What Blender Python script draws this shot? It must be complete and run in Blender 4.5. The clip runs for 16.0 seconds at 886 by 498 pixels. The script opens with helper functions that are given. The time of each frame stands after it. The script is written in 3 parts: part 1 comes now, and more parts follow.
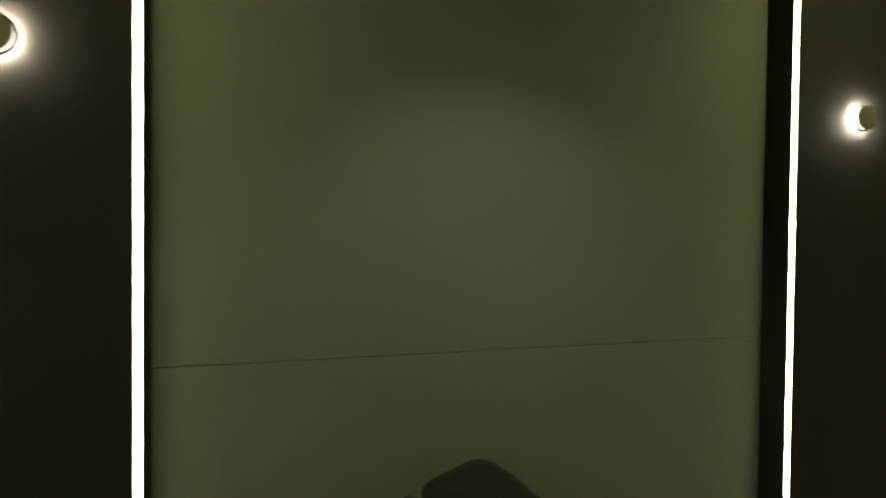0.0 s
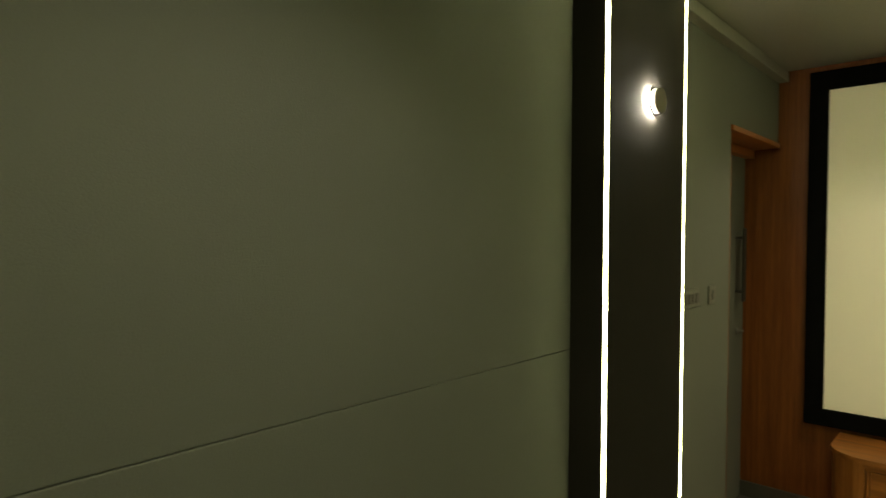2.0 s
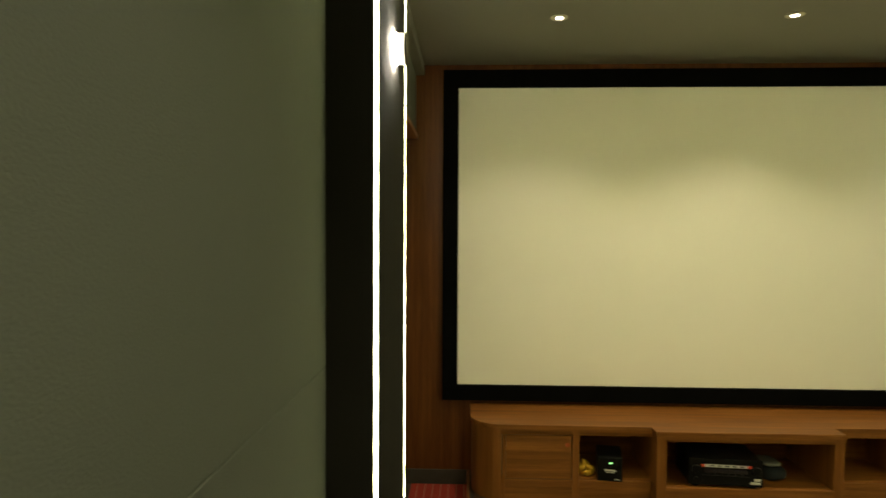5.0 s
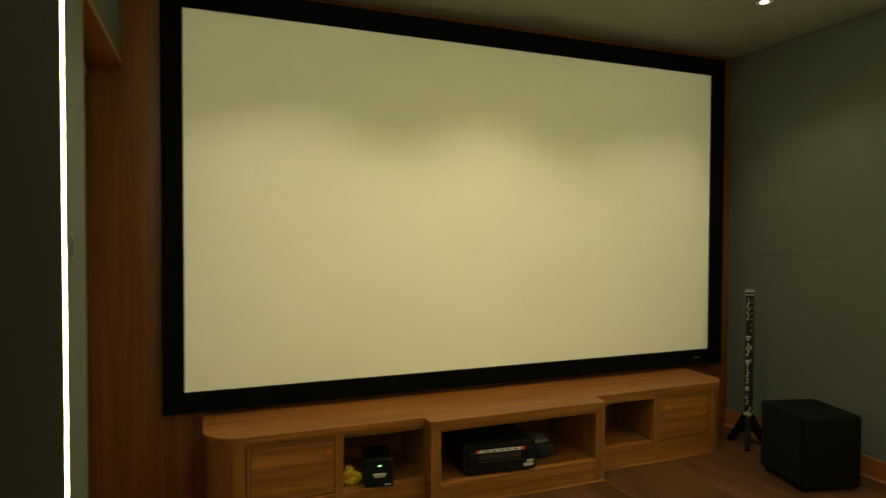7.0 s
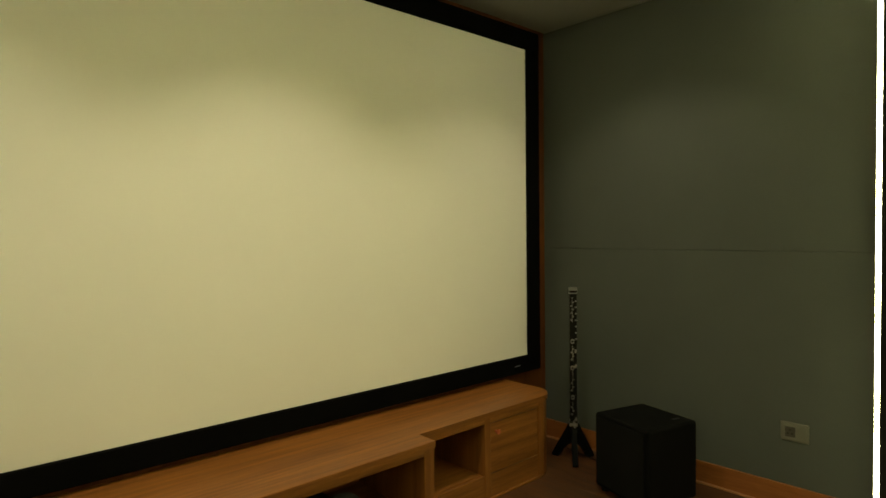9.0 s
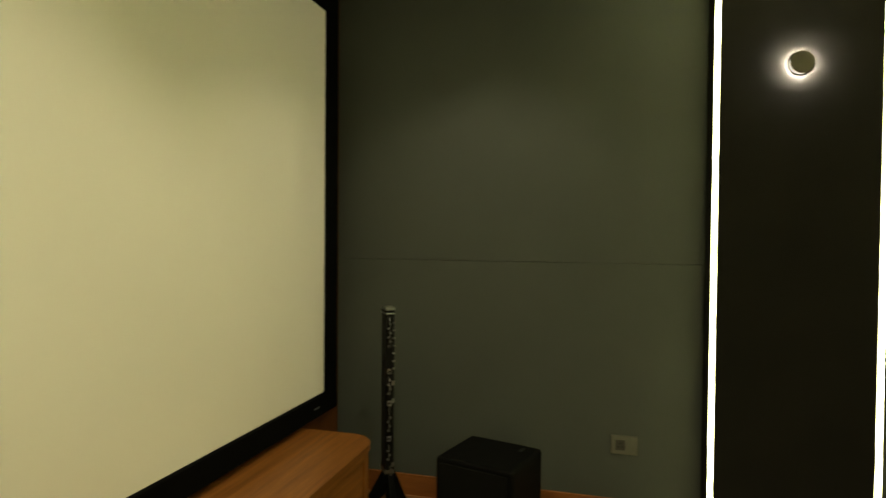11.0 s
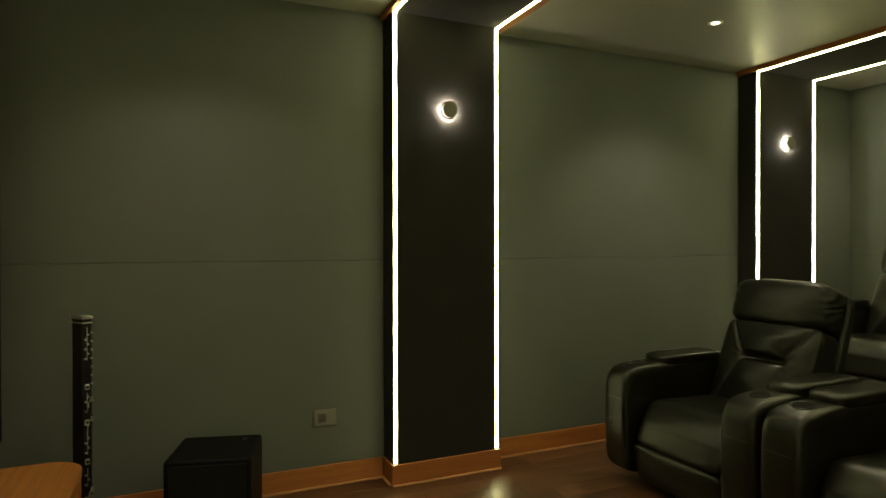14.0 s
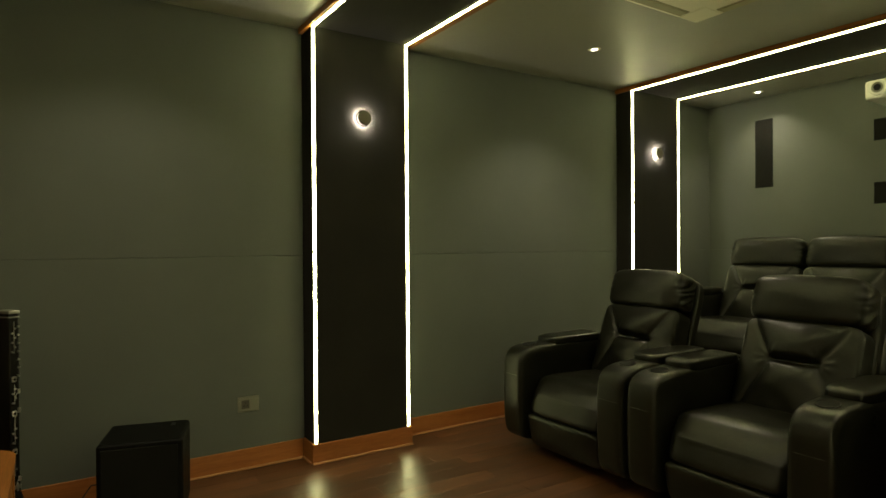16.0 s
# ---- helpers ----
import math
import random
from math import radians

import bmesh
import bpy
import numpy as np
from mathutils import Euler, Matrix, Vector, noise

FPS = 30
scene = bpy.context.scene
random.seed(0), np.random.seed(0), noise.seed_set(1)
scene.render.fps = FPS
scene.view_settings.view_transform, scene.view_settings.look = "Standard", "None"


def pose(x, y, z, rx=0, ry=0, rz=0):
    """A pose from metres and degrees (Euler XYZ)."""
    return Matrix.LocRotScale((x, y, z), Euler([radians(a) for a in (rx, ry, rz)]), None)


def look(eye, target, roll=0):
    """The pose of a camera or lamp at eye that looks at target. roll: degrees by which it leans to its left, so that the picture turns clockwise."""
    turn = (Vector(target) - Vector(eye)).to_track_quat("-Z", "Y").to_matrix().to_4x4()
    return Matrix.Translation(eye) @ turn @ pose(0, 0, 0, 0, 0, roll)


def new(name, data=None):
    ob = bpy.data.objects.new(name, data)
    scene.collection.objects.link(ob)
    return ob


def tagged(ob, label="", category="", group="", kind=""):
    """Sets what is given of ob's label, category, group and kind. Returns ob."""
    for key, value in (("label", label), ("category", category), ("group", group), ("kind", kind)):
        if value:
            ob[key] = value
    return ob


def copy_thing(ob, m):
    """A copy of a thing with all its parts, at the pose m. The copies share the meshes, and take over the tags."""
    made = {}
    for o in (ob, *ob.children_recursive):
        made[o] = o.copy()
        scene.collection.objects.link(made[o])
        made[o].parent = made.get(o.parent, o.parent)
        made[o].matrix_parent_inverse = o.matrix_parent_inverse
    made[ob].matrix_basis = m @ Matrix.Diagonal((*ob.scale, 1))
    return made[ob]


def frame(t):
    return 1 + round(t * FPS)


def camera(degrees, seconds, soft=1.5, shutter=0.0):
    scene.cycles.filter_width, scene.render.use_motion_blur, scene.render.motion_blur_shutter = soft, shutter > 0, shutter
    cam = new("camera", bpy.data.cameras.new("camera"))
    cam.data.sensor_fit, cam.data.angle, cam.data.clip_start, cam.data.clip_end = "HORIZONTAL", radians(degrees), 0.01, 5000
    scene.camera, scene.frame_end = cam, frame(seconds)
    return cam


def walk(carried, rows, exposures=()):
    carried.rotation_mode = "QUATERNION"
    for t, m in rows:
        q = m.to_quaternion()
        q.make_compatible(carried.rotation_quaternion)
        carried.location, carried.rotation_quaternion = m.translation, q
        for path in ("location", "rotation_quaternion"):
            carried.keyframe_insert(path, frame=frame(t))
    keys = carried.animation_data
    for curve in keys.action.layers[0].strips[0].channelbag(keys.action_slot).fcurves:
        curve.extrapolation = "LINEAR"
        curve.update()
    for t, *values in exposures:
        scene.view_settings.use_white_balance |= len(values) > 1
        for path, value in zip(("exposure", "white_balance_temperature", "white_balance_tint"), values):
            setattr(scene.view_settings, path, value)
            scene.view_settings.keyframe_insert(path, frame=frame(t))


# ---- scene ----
cam = camera(73.0, 16.0, soft=1.5, shutter=0.45)
PATH = [
    (0, (1.821, -4.379, 1.607), (-0.079, -3.756, 1.565), 0.6),
    (0.5, (1.596, -4.352, 1.608), (-0.183, -3.438, 1.562), 0.2),
    (1, (1.39, -4.283, 1.617), (-0.261, -3.154, 1.568), 0.1),
    (1.5, (1.211, -4.238, 1.615), (-0.312, -2.943, 1.563), 0.4),
    (2, (1.023, -4.195, 1.611), (-0.335, -2.729, 1.559), 0.2),
    (2.2, (0.952, -4.181, 1.617), (-0.329, -2.646, 1.558), 0.2),
    (2.5, (0.853, -4.153, 1.607), (-0.313, -2.53, 1.552), 0.3),
    (3, (0.704, -4.103, 1.6), (-0.276, -2.361, 1.541), 0.2),
    (3.2, (0.649, -4.079, 1.585), (-0.258, -2.298, 1.532), 0.0),
    (5.5, (0.313, -3.762, 1.53), (0.47, -1.769, 1.47), 0.4),
    (6, (0.339, -3.61, 1.452), (0.7105, -1.645, 1.396), 0.2),
    (6.2, (0.334, -3.544, 1.419), (0.7855, -1.597, 1.365), 0.1),
    (6.5, (0.348, -3.446, 1.374), (0.9115, -1.525, 1.327), 0.2),
    (7, (0.394, -3.246, 1.357), (1.121, -1.383, 1.31), 0.2),
    (7.5, (0.423, -3.022, 1.366), (1.358, -1.255, 1.308), 0.4),
    (8, (0.49, -2.79, 1.327), (1.626, -1.144, 1.289), 0.4),
    (8.2, (0.557, -2.759, 1.341), (1.716, -1.13, 1.298), -0.0),
    (10.5, (0.847, -1.55, 1.339), (2.678, -0.745, 1.303), 0.4),
    (11, (0.912, -1.399, 1.35), (2.839, -0.865, 1.311), 0.5),
    (11.5, (0.94, -1.247, 1.357), (2.934, -1.094, 1.314), 0.6),
    (12, (0.921, -1.117, 1.343), (2.909, -1.333, 1.313), 0.4),
    (12.5, (0.851, -1.012, 1.329), (2.804, -1.446, 1.313), 0.2),
    (13, (0.743, -0.967, 1.337), (2.67, -1.501, 1.321), -0.0),
    (13.5, (0.677, -0.845, 1.328), (2.561, -1.517, 1.315), -0.0),
    (14, (0.605, -0.757, 1.315), (2.435, -1.563, 1.303), -0.1),
    (14.5, (0.523, -0.702, 1.296), (2.305, -1.61, 1.29), -0.3),
    (15, (0.431, -0.654, 1.293), (2.178, -1.627, 1.284), -0.3),
    (15.5, (0.358, -0.599, 1.278), (2.077, -1.622, 1.271), -0.5),
    (16, (0.307, -0.559, 1.288), (1.99, -1.64, 1.277), -0.4),
]
walk(cam, [(t, look(eye, target, roll)) for t, eye, target, roll in PATH],
     [(0, 0.0), (2, -0.02), (3, -0.07), (5.5, -0.07), (7.5, -0.13), (8.5, -0.19), (10.5, -0.25), (12, -0.12), (13.5, 0.0), (16, 0.0)])

# ---- light ----
world = bpy.data.worlds.new("world")
scene.world = world
world.use_nodes = True
world.node_tree.nodes["Background"].inputs[0].default_value = (0.02, 0.018, 0.012, 1)
world.node_tree.nodes["Background"].inputs[1].default_value = 0.2

WARM = (1.0, 0.878, 0.57)      # downlights
STRIP = (1.0, 0.965, 0.42)     # strip lamps
BEAM_W, SPILL_W, STRIP_L, BAND_L, SCONCE_L = 22.0, 20.5, 25.5, 52.0, 2.4

# ---- plan ----
W, BACK, CEIL = 3.855, -5.96, 2.622
LED_TOP = 2.585                              # where the upright strips end
JOINT = 1.233
RINGS = ((-1.824, -2.470), (-4.635, -5.265))   # front and rear edge of each lit bay
OUTS = (0.117, 0.16)                         # how far the bays stand out on the left and right
SK = 0.118                                   # skirting height
DOOR_Y, DOOR_Z = -0.87, 2.15
DROP = 0.10                                  # the entrance landing lies lower


# ---- materials ----
def nodes_of(name):
    m = bpy.data.materials.new(name)
    m.use_nodes = True
    nt = m.node_tree
    return m, nt, nt.nodes["Principled BSDF"]


def surf(name, c1, c2, rough=0.6, scale=6.0, stretch=(1, 1, 1), fine=60.0, bump=0.1, metal=0.0, rough_var=0.08,
         per_object=0.0, dist=0.002, coat=0.0, detail=6.0, spec=0.4):
    """A surface whose colour wanders between two tones at two scales, with fine relief."""
    m, nt, b = nodes_of(name)
    L = nt.links.new
    tc = nt.nodes.new("ShaderNodeTexCoord")
    mp = nt.nodes.new("ShaderNodeMapping")
    mp.inputs["Scale"].default_value = stretch
    L(tc.outputs["Object"], mp.inputs["Vector"])
    n1 = nt.nodes.new("ShaderNodeTexNoise")
    n1.inputs["Scale"].default_value = scale
    n1.inputs["Detail"].default_value = detail
    n2 = nt.nodes.new("ShaderNodeTexNoise")
    n2.inputs["Scale"].default_value = fine
    n2.inputs["Detail"].default_value = 4.0
    vec = mp.outputs["Vector"]
    info = nt.nodes.new("ShaderNodeObjectInfo")
    if per_object > 0:
        add = nt.nodes.new("ShaderNodeVectorMath")
        add.operation = "ADD"
        com = nt.nodes.new("ShaderNodeCombineXYZ")
        mul = nt.nodes.new("ShaderNodeMath")
        mul.operation = "MULTIPLY"
        mul.inputs[1].default_value = 37.0
        L(info.outputs["Random"], mul.inputs[0])
        for i in range(3):
            L(mul.outputs[0], com.inputs[i])
        L(vec, add.inputs[0])
        L(com.outputs[0], add.inputs[1])
        vec = add.outputs[0]
    L(vec, n1.inputs["Vector"])
    L(vec, n2.inputs["Vector"])
    mixf = nt.nodes.new("ShaderNodeMix")
    mixf.inputs[0].default_value = 0.35
    L(n1.outputs["Fac"], mixf.inputs[2])
    L(n2.outputs["Fac"], mixf.inputs[3])
    ramp = nt.nodes.new("ShaderNodeValToRGB")
    ramp.color_ramp.elements[0].position = 0.32
    ramp.color_ramp.elements[0].color = (*c1, 1)
    ramp.color_ramp.elements[1].position = 0.68
    ramp.color_ramp.elements[1].color = (*c2, 1)
    L(mixf.outputs[0], ramp.inputs[0])
    col = ramp.outputs[0]
    if per_object > 0:
        hsv = nt.nodes.new("ShaderNodeHueSaturation")
        mr = nt.nodes.new("ShaderNodeMapRange")
        mr.inputs[3].default_value = 1 - per_object
        mr.inputs[4].default_value = 1 + per_object
        L(info.outputs["Random"], mr.inputs[0])
        L(mr.outputs[0], hsv.inputs["Value"])
        L(col, hsv.inputs["Color"])
        col = hsv.outputs[0]
    L(col, b.inputs["Base Color"])
    rr = nt.nodes.new("ShaderNodeMapRange")
    rr.inputs[3].default_value = max(0.02, rough - rough_var)
    rr.inputs[4].default_value = min(1.0, rough + rough_var)
    L(n1.outputs["Fac"], rr.inputs[0])
    L(rr.outputs[0], b.inputs["Roughness"])
    b.inputs["Metallic"].default_value = metal
    b.inputs["Coat Weight"].default_value = coat
    b.inputs["Specular IOR Level"].default_value = spec
    b.inputs["Coat Roughness"].default_value = 0.18
    if bump > 0:
        bp = nt.nodes.new("ShaderNodeBump")
        bp.inputs["Strength"].default_value = bump
        bp.inputs["Distance"].default_value = dist
        L(n2.outputs["Fac"], bp.inputs["Height"])
        L(bp.outputs[0], b.inputs["Normal"])
    return m


def glow(name, colour, strength):
    m, nt, b = nodes_of(name)
    b.inputs["Base Color"].default_value = (0.8, 0.8, 0.75, 1)
    b.inputs["Emission Color"].default_value = (*colour, 1)
    b.inputs["Emission Strength"].default_value = strength
    return m


def leather(name, c1, c2):
    """Black leather: pebbled cells, soft creases, uneven gloss."""
    m = surf(name, c1, c2, rough=0.31, scale=5, fine=44, bump=0.09, rough_var=0.08, dist=0.004)
    nt = m.node_tree
    b = nt.nodes["Principled BSDF"]
    old = [n for n in nt.nodes if n.type == "BUMP"][0]
    v = nt.nodes.new("ShaderNodeTexVoronoi")
    v.inputs["Scale"].default_value = 420
    tc = [n for n in nt.nodes if n.type == "TEX_COORD"][0]
    nt.links.new(tc.outputs["Object"], v.inputs["Vector"])
    bp = nt.nodes.new("ShaderNodeBump")
    bp.inputs["Strength"].default_value = 0.25
    bp.inputs["Distance"].default_value = 0.0006
    nt.links.new(v.outputs["Distance"], bp.inputs["Height"])
    wr = nt.nodes.new("ShaderNodeTexNoise")
    wr.inputs["Scale"].default_value = 22
    wr.inputs["Detail"].default_value = 3
    wr.inputs["Distortion"].default_value = 1.6
    nt.links.new(tc.outputs["Object"], wr.inputs["Vector"])
    b2 = nt.nodes.new("ShaderNodeBump")
    b2.inputs["Strength"].default_value = 0.09
    b2.inputs["Distance"].default_value = 0.008
    nt.links.new(wr.outputs["Fac"], b2.inputs["Height"])
    nt.links.new(old.outputs[0], b2.inputs["Normal"])
    nt.links.new(b2.outputs[0], bp.inputs["Normal"])
    nt.links.new(bp.outputs[0], b.inputs["Normal"])
    b.inputs["Specular IOR Level"].default_value = 0.31
    return m


M_PANEL = surf("acoustic_fabric", (0.092, 0.100, 0.094), (0.105, 0.114, 0.107), rough=0.92, scale=2.2, fine=260, bump=0.45, dist=0.0016, spec=0.15)
M_PAINT = surf("grey_green_paint", (0.108, 0.117, 0.102), (0.120, 0.130, 0.114), rough=0.7, scale=2.0, fine=90, bump=0.08)
M_CEIL = surf("ceiling_paint", (0.25, 0.25, 0.212), (0.28, 0.28, 0.237), rough=0.45, spec=0.5, scale=1.6, fine=80, bump=0.06)
M_WHITE = surf("cream_plaster", (0.22, 0.22, 0.195), (0.26, 0.26, 0.23), rough=0.65, scale=3, fine=80, bump=0.06)
M_BLACKF = surf("black_fabric", (0.016, 0.015, 0.0135), (0.022, 0.0205, 0.018), rough=0.95, scale=3, fine=380, bump=0.3, dist=0.001, spec=0.1)
M_VELVET = surf("black_velvet", (0.0025, 0.0025, 0.0025), (0.0045, 0.0045, 0.0045), rough=1.0, scale=6, fine=300, bump=0.2, spec=0.03)
M_SCREEN = surf("screen_cloth", (0.88, 0.85, 0.765), (0.92, 0.89, 0.80), rough=0.85, scale=1.2, fine=600, bump=0.03)
M_WOOD_V = surf("teak_veneer_upright", (0.082, 0.024, 0.006), (0.18, 0.059, 0.014), rough=0.42, scale=2.8, stretch=(12, 12, 0.45), fine=26, bump=0.06, spec=0.25)
M_WOOD_H = surf("teak_veneer_level", (0.125, 0.042, 0.0090), (0.330, 0.130, 0.029), rough=0.40, scale=2.8, stretch=(0.45, 13, 13), fine=30, bump=0.06, spec=0.25, detail=8)
M_WOOD_U = surf("teak_veneer_cabinet_upright", (0.165, 0.057, 0.012), (0.29, 0.114, 0.026), rough=0.40, scale=2.8, stretch=(13, 13, 0.45), fine=30, bump=0.06, spec=0.25)
M_WOOD_Y = surf("teak_skirting", (0.22, 0.073, 0.020), (0.37, 0.135, 0.040), spec=0.3, rough=0.38, scale=2.6, stretch=(7, 0.6, 7), fine=26, bump=0.06)
M_WOOD_L = surf("pale_wood_bead", (0.36, 0.16, 0.066), (0.44, 0.21, 0.09), rough=0.4, scale=3, stretch=(6, 0.7, 6), fine=30, bump=0.05)
M_PLANK = surf("walnut_plank", (0.019, 0.0078, 0.0032), (0.128, 0.053, 0.021), spec=0.9, rough=0.35, scale=2.8, stretch=(16, 0.8, 16), fine=26, bump=0.12,
               per_object=0.3, rough_var=0.1)
M_LEATHER = leather("black_leather", (0.0036, 0.0034, 0.0021), (0.0068, 0.0064, 0.0039))
M_STITCH = surf("leather_seam", (0.03, 0.029, 0.022), (0.05, 0.048, 0.036), rough=0.45, scale=50, fine=200, bump=0.2)
M_PLASTIC = surf("black_plastic", (0.004, 0.004, 0.004), (0.007, 0.007, 0.007), spec=0.20, rough=0.34, scale=8, fine=300, bump=0.1)
M_SUB = surf("black_ash_vinyl", (0.003, 0.003, 0.003), (0.005, 0.005, 0.005), rough=0.5, scale=6, stretch=(1, 1, 6), fine=120, bump=0.2, spec=0.06)
M_CHROME = surf("chrome", (0.46, 0.46, 0.44), (0.58, 0.57, 0.55), rough=0.30, scale=10, fine=90, bump=0.0, metal=1.0, rough_var=0.06)
M_STEEL = surf("brushed_steel", (0.25, 0.25, 0.24), (0.34, 0.34, 0.33), rough=0.4, scale=8, stretch=(1, 1, 12), fine=60, bump=0.05, metal=1.0)
M_GUNMETAL = surf("dark_gunmetal", (0.05, 0.05, 0.048), (0.07, 0.07, 0.066), rough=0.42, scale=8, stretch=(1, 1, 12), fine=60, bump=0.04, metal=0.8)
M_PLATE = surf("ivory_switch_plastic", (0.140, 0.136, 0.112), (0.160, 0.156, 0.130), rough=0.4, scale=10, fine=200, bump=0.03)
M_PLATE_G = surf("greyed_switch_plastic", (0.098, 0.100, 0.088), (0.116, 0.118, 0.104), rough=0.45, scale=10, fine=200, bump=0.03)
M_INSERT = surf("dark_insert_plastic", (0.05, 0.047, 0.04), (0.065, 0.06, 0.052), rough=0.4, scale=10, fine=200, bump=0.03)
M_GREYKEY = surf("grey_switch_plastic", (0.022, 0.021, 0.019), (0.032, 0.030, 0.027), rough=0.4, scale=10, fine=200, bump=0.03)
M_DARK = surf("dark_socket", (0.012, 0.012, 0.012), (0.02, 0.02, 0.02), rough=0.5, scale=10, fine=200, bump=0.0)
M_GRILLE = surf("black_grille_cloth", (0.006, 0.006, 0.0055), (0.010, 0.010, 0.009), rough=0.9, scale=6, fine=500, bump=0.2, spec=0.1)
M_CAP = surf("bronze_lamp_cap", (0.085, 0.074, 0.052), (0.11, 0.097, 0.07), rough=0.55, scale=20, fine=200, bump=0.05)
M_ACW = surf("white_ac_plastic", (0.80, 0.77, 0.62), (0.85, 0.82, 0.67), rough=0.45, scale=4, fine=200, bump=0.02)
M_SLOT = surf("olive_louvre_plastic", (0.30, 0.285, 0.17), (0.34, 0.32, 0.20), rough=0.5, scale=6, fine=200, bump=0.02)
M_PROJ = surf("white_projector_plastic", (0.62, 0.62, 0.6), (0.7, 0.7, 0.67), rough=0.4, scale=6, fine=200, bump=0.02)
M_LENS, _nt, _b = nodes_of("lens_glass")
_b.inputs["Base Color"].default_value = (0.01, 0.01, 0.015, 1)
_b.inputs["Roughness"].default_value = 0.06
_b.inputs["Coat Weight"].default_value = 1.0
M_REDRUG = surf("red_carpet", (0.30, 0.022, 0.018), (0.42, 0.045, 0.03), rough=0.97, scale=40, fine=300, bump=0.6, dist=0.004)
M_RUGLINE = surf("pale_carpet_stripe", (0.42, 0.16, 0.10), (0.5, 0.2, 0.13), rough=0.97, scale=40, fine=300, bump=0.6, dist=0.004)
M_TILE = surf("dark_tile_skirting", (0.035, 0.034, 0.03), (0.06, 0.056, 0.05), rough=0.45, scale=9, fine=120, bump=0.06)
M_KNOB = surf("red_copper_knob", (0.46, 0.10, 0.036), (0.54, 0.13, 0.05), rough=0.28, scale=20, fine=100, bump=0.0, metal=0.15)
M_YELLOW = surf("yellow_plush", (0.6, 0.36, 0.03), (0.72, 0.46, 0.05), rough=0.9, scale=30, fine=200, bump=0.5)
M_SILVER = surf("silver_label", (0.55, 0.55, 0.53), (0.62, 0.62, 0.6), rough=0.4, scale=10, fine=100, bump=0.0)
M_REDLAB = surf("red_label", (0.6, 0.06, 0.03), (0.65, 0.08, 0.04), rough=0.5, scale=10, fine=100, bump=0.0)
M_NAVY = surf("navy_cloth", (0.010, 0.013, 0.020), (0.020, 0.024, 0.033), rough=0.9, scale=12, fine=200, bump=0.4)
M_GREYC = surf("grey_cloth", (0.15, 0.15, 0.14), (0.22, 0.22, 0.20), rough=0.9, scale=12, fine=200, bump=0.4)
M_STRIP = glow("strip_diffuser", STRIP, STRIP_L)
M_STRIP_TOP = glow("ceiling_strip_diffuser", STRIP, BAND_L)
M_BULB = glow("sconce_diffuser", (1.0, 0.92, 0.76), SCONCE_L)
M_BULB_REAR = glow("sconce_rear_diffuser", (1.0, 0.90, 0.70), 320.0 * SCONCE_L)
M_SPOT = glow("downlight_lens", (1.0, 0.95, 0.75), 14.0)
M_LED = glow("green_led", (0.3, 1.0, 0.25), 3.0)


# ---- mesh tools ----
def mesh_of(name, bm, material, smooth=False):
    me = bpy.data.meshes.new(name)
    bmesh.ops.recalc_face_normals(bm, faces=bm.faces)
    bm.to_mesh(me)
    bm.free()
    me.materials.append(material)
    if smooth:
        for p in me.polygons:
            p.use_smooth = True
    return me


def part(name, bm, material, parent, label="", smooth=False):
    """One mesh object under a thing or under one of its parts."""
    ob = new(name, mesh_of(name, bm, material, smooth))
    ob.parent = parent
    if label:
        tagged(ob, label)
    return ob


def thing(name, label, category, m=None, group="", kind=""):
    ob = new(name)
    ob.empty_display_size = 0.1
    if m is not None:
        ob.matrix_basis = m
    return tagged(ob, label, category, group, kind)


def single(name, bm, material, label, category, kind="", smooth=False, group=""):
    return tagged(new(name, mesh_of(name, bm, material, smooth)), label, category, group, kind)


def add_box(bm, x0, x1, y0, y1, z0, z1, bevel=0.0, seg=2):
    r = bmesh.ops.create_cube(bm, size=1.0)
    vs = r["verts"]
    for v in vs:
        v.co = Vector((x0 + (v.co.x + 0.5) * (x1 - x0), y0 + (v.co.y + 0.5) * (y1 - y0), z0 + (v.co.z + 0.5) * (z1 - z0)))
    if bevel > 0:
        es = list({e for v in vs for e in v.link_edges})
        bmesh.ops.bevel(bm, geom=es, offset=bevel, segments=seg, profile=0.5, affect="EDGES")
    return bm


def boxm(x0, x1, y0, y1, z0, z1, bevel=0.0, seg=2):
    return add_box(bmesh.new(), min(x0, x1), max(x0, x1), min(y0, y1), max(y0, y1), min(z0, z1), max(z0, z1), bevel, seg)


def add_cyl(bm, m, r1, r2, h, n=24, bevel=0.0):
    """A cylinder or cone of height h, standing on the origin of the pose m."""
    r = bmesh.ops.create_cone(bm, cap_ends=True, segments=n, radius1=r1, radius2=r2, depth=h, matrix=m @ Matrix.Translation((0, 0, h / 2)))
    if bevel > 0:
        es = [e for e in {e for v in r["verts"] for e in v.link_edges} if any(len(f.verts) > 4 for f in e.link_faces)]
        bmesh.ops.bevel(bm, geom=es, offset=bevel, segments=2, profile=0.5, affect="EDGES")
    return bm


def cylm(m, r1, r2, h, n=24, bevel=0.0):
    return add_cyl(bmesh.new(), m, r1, r2, h, n, bevel)


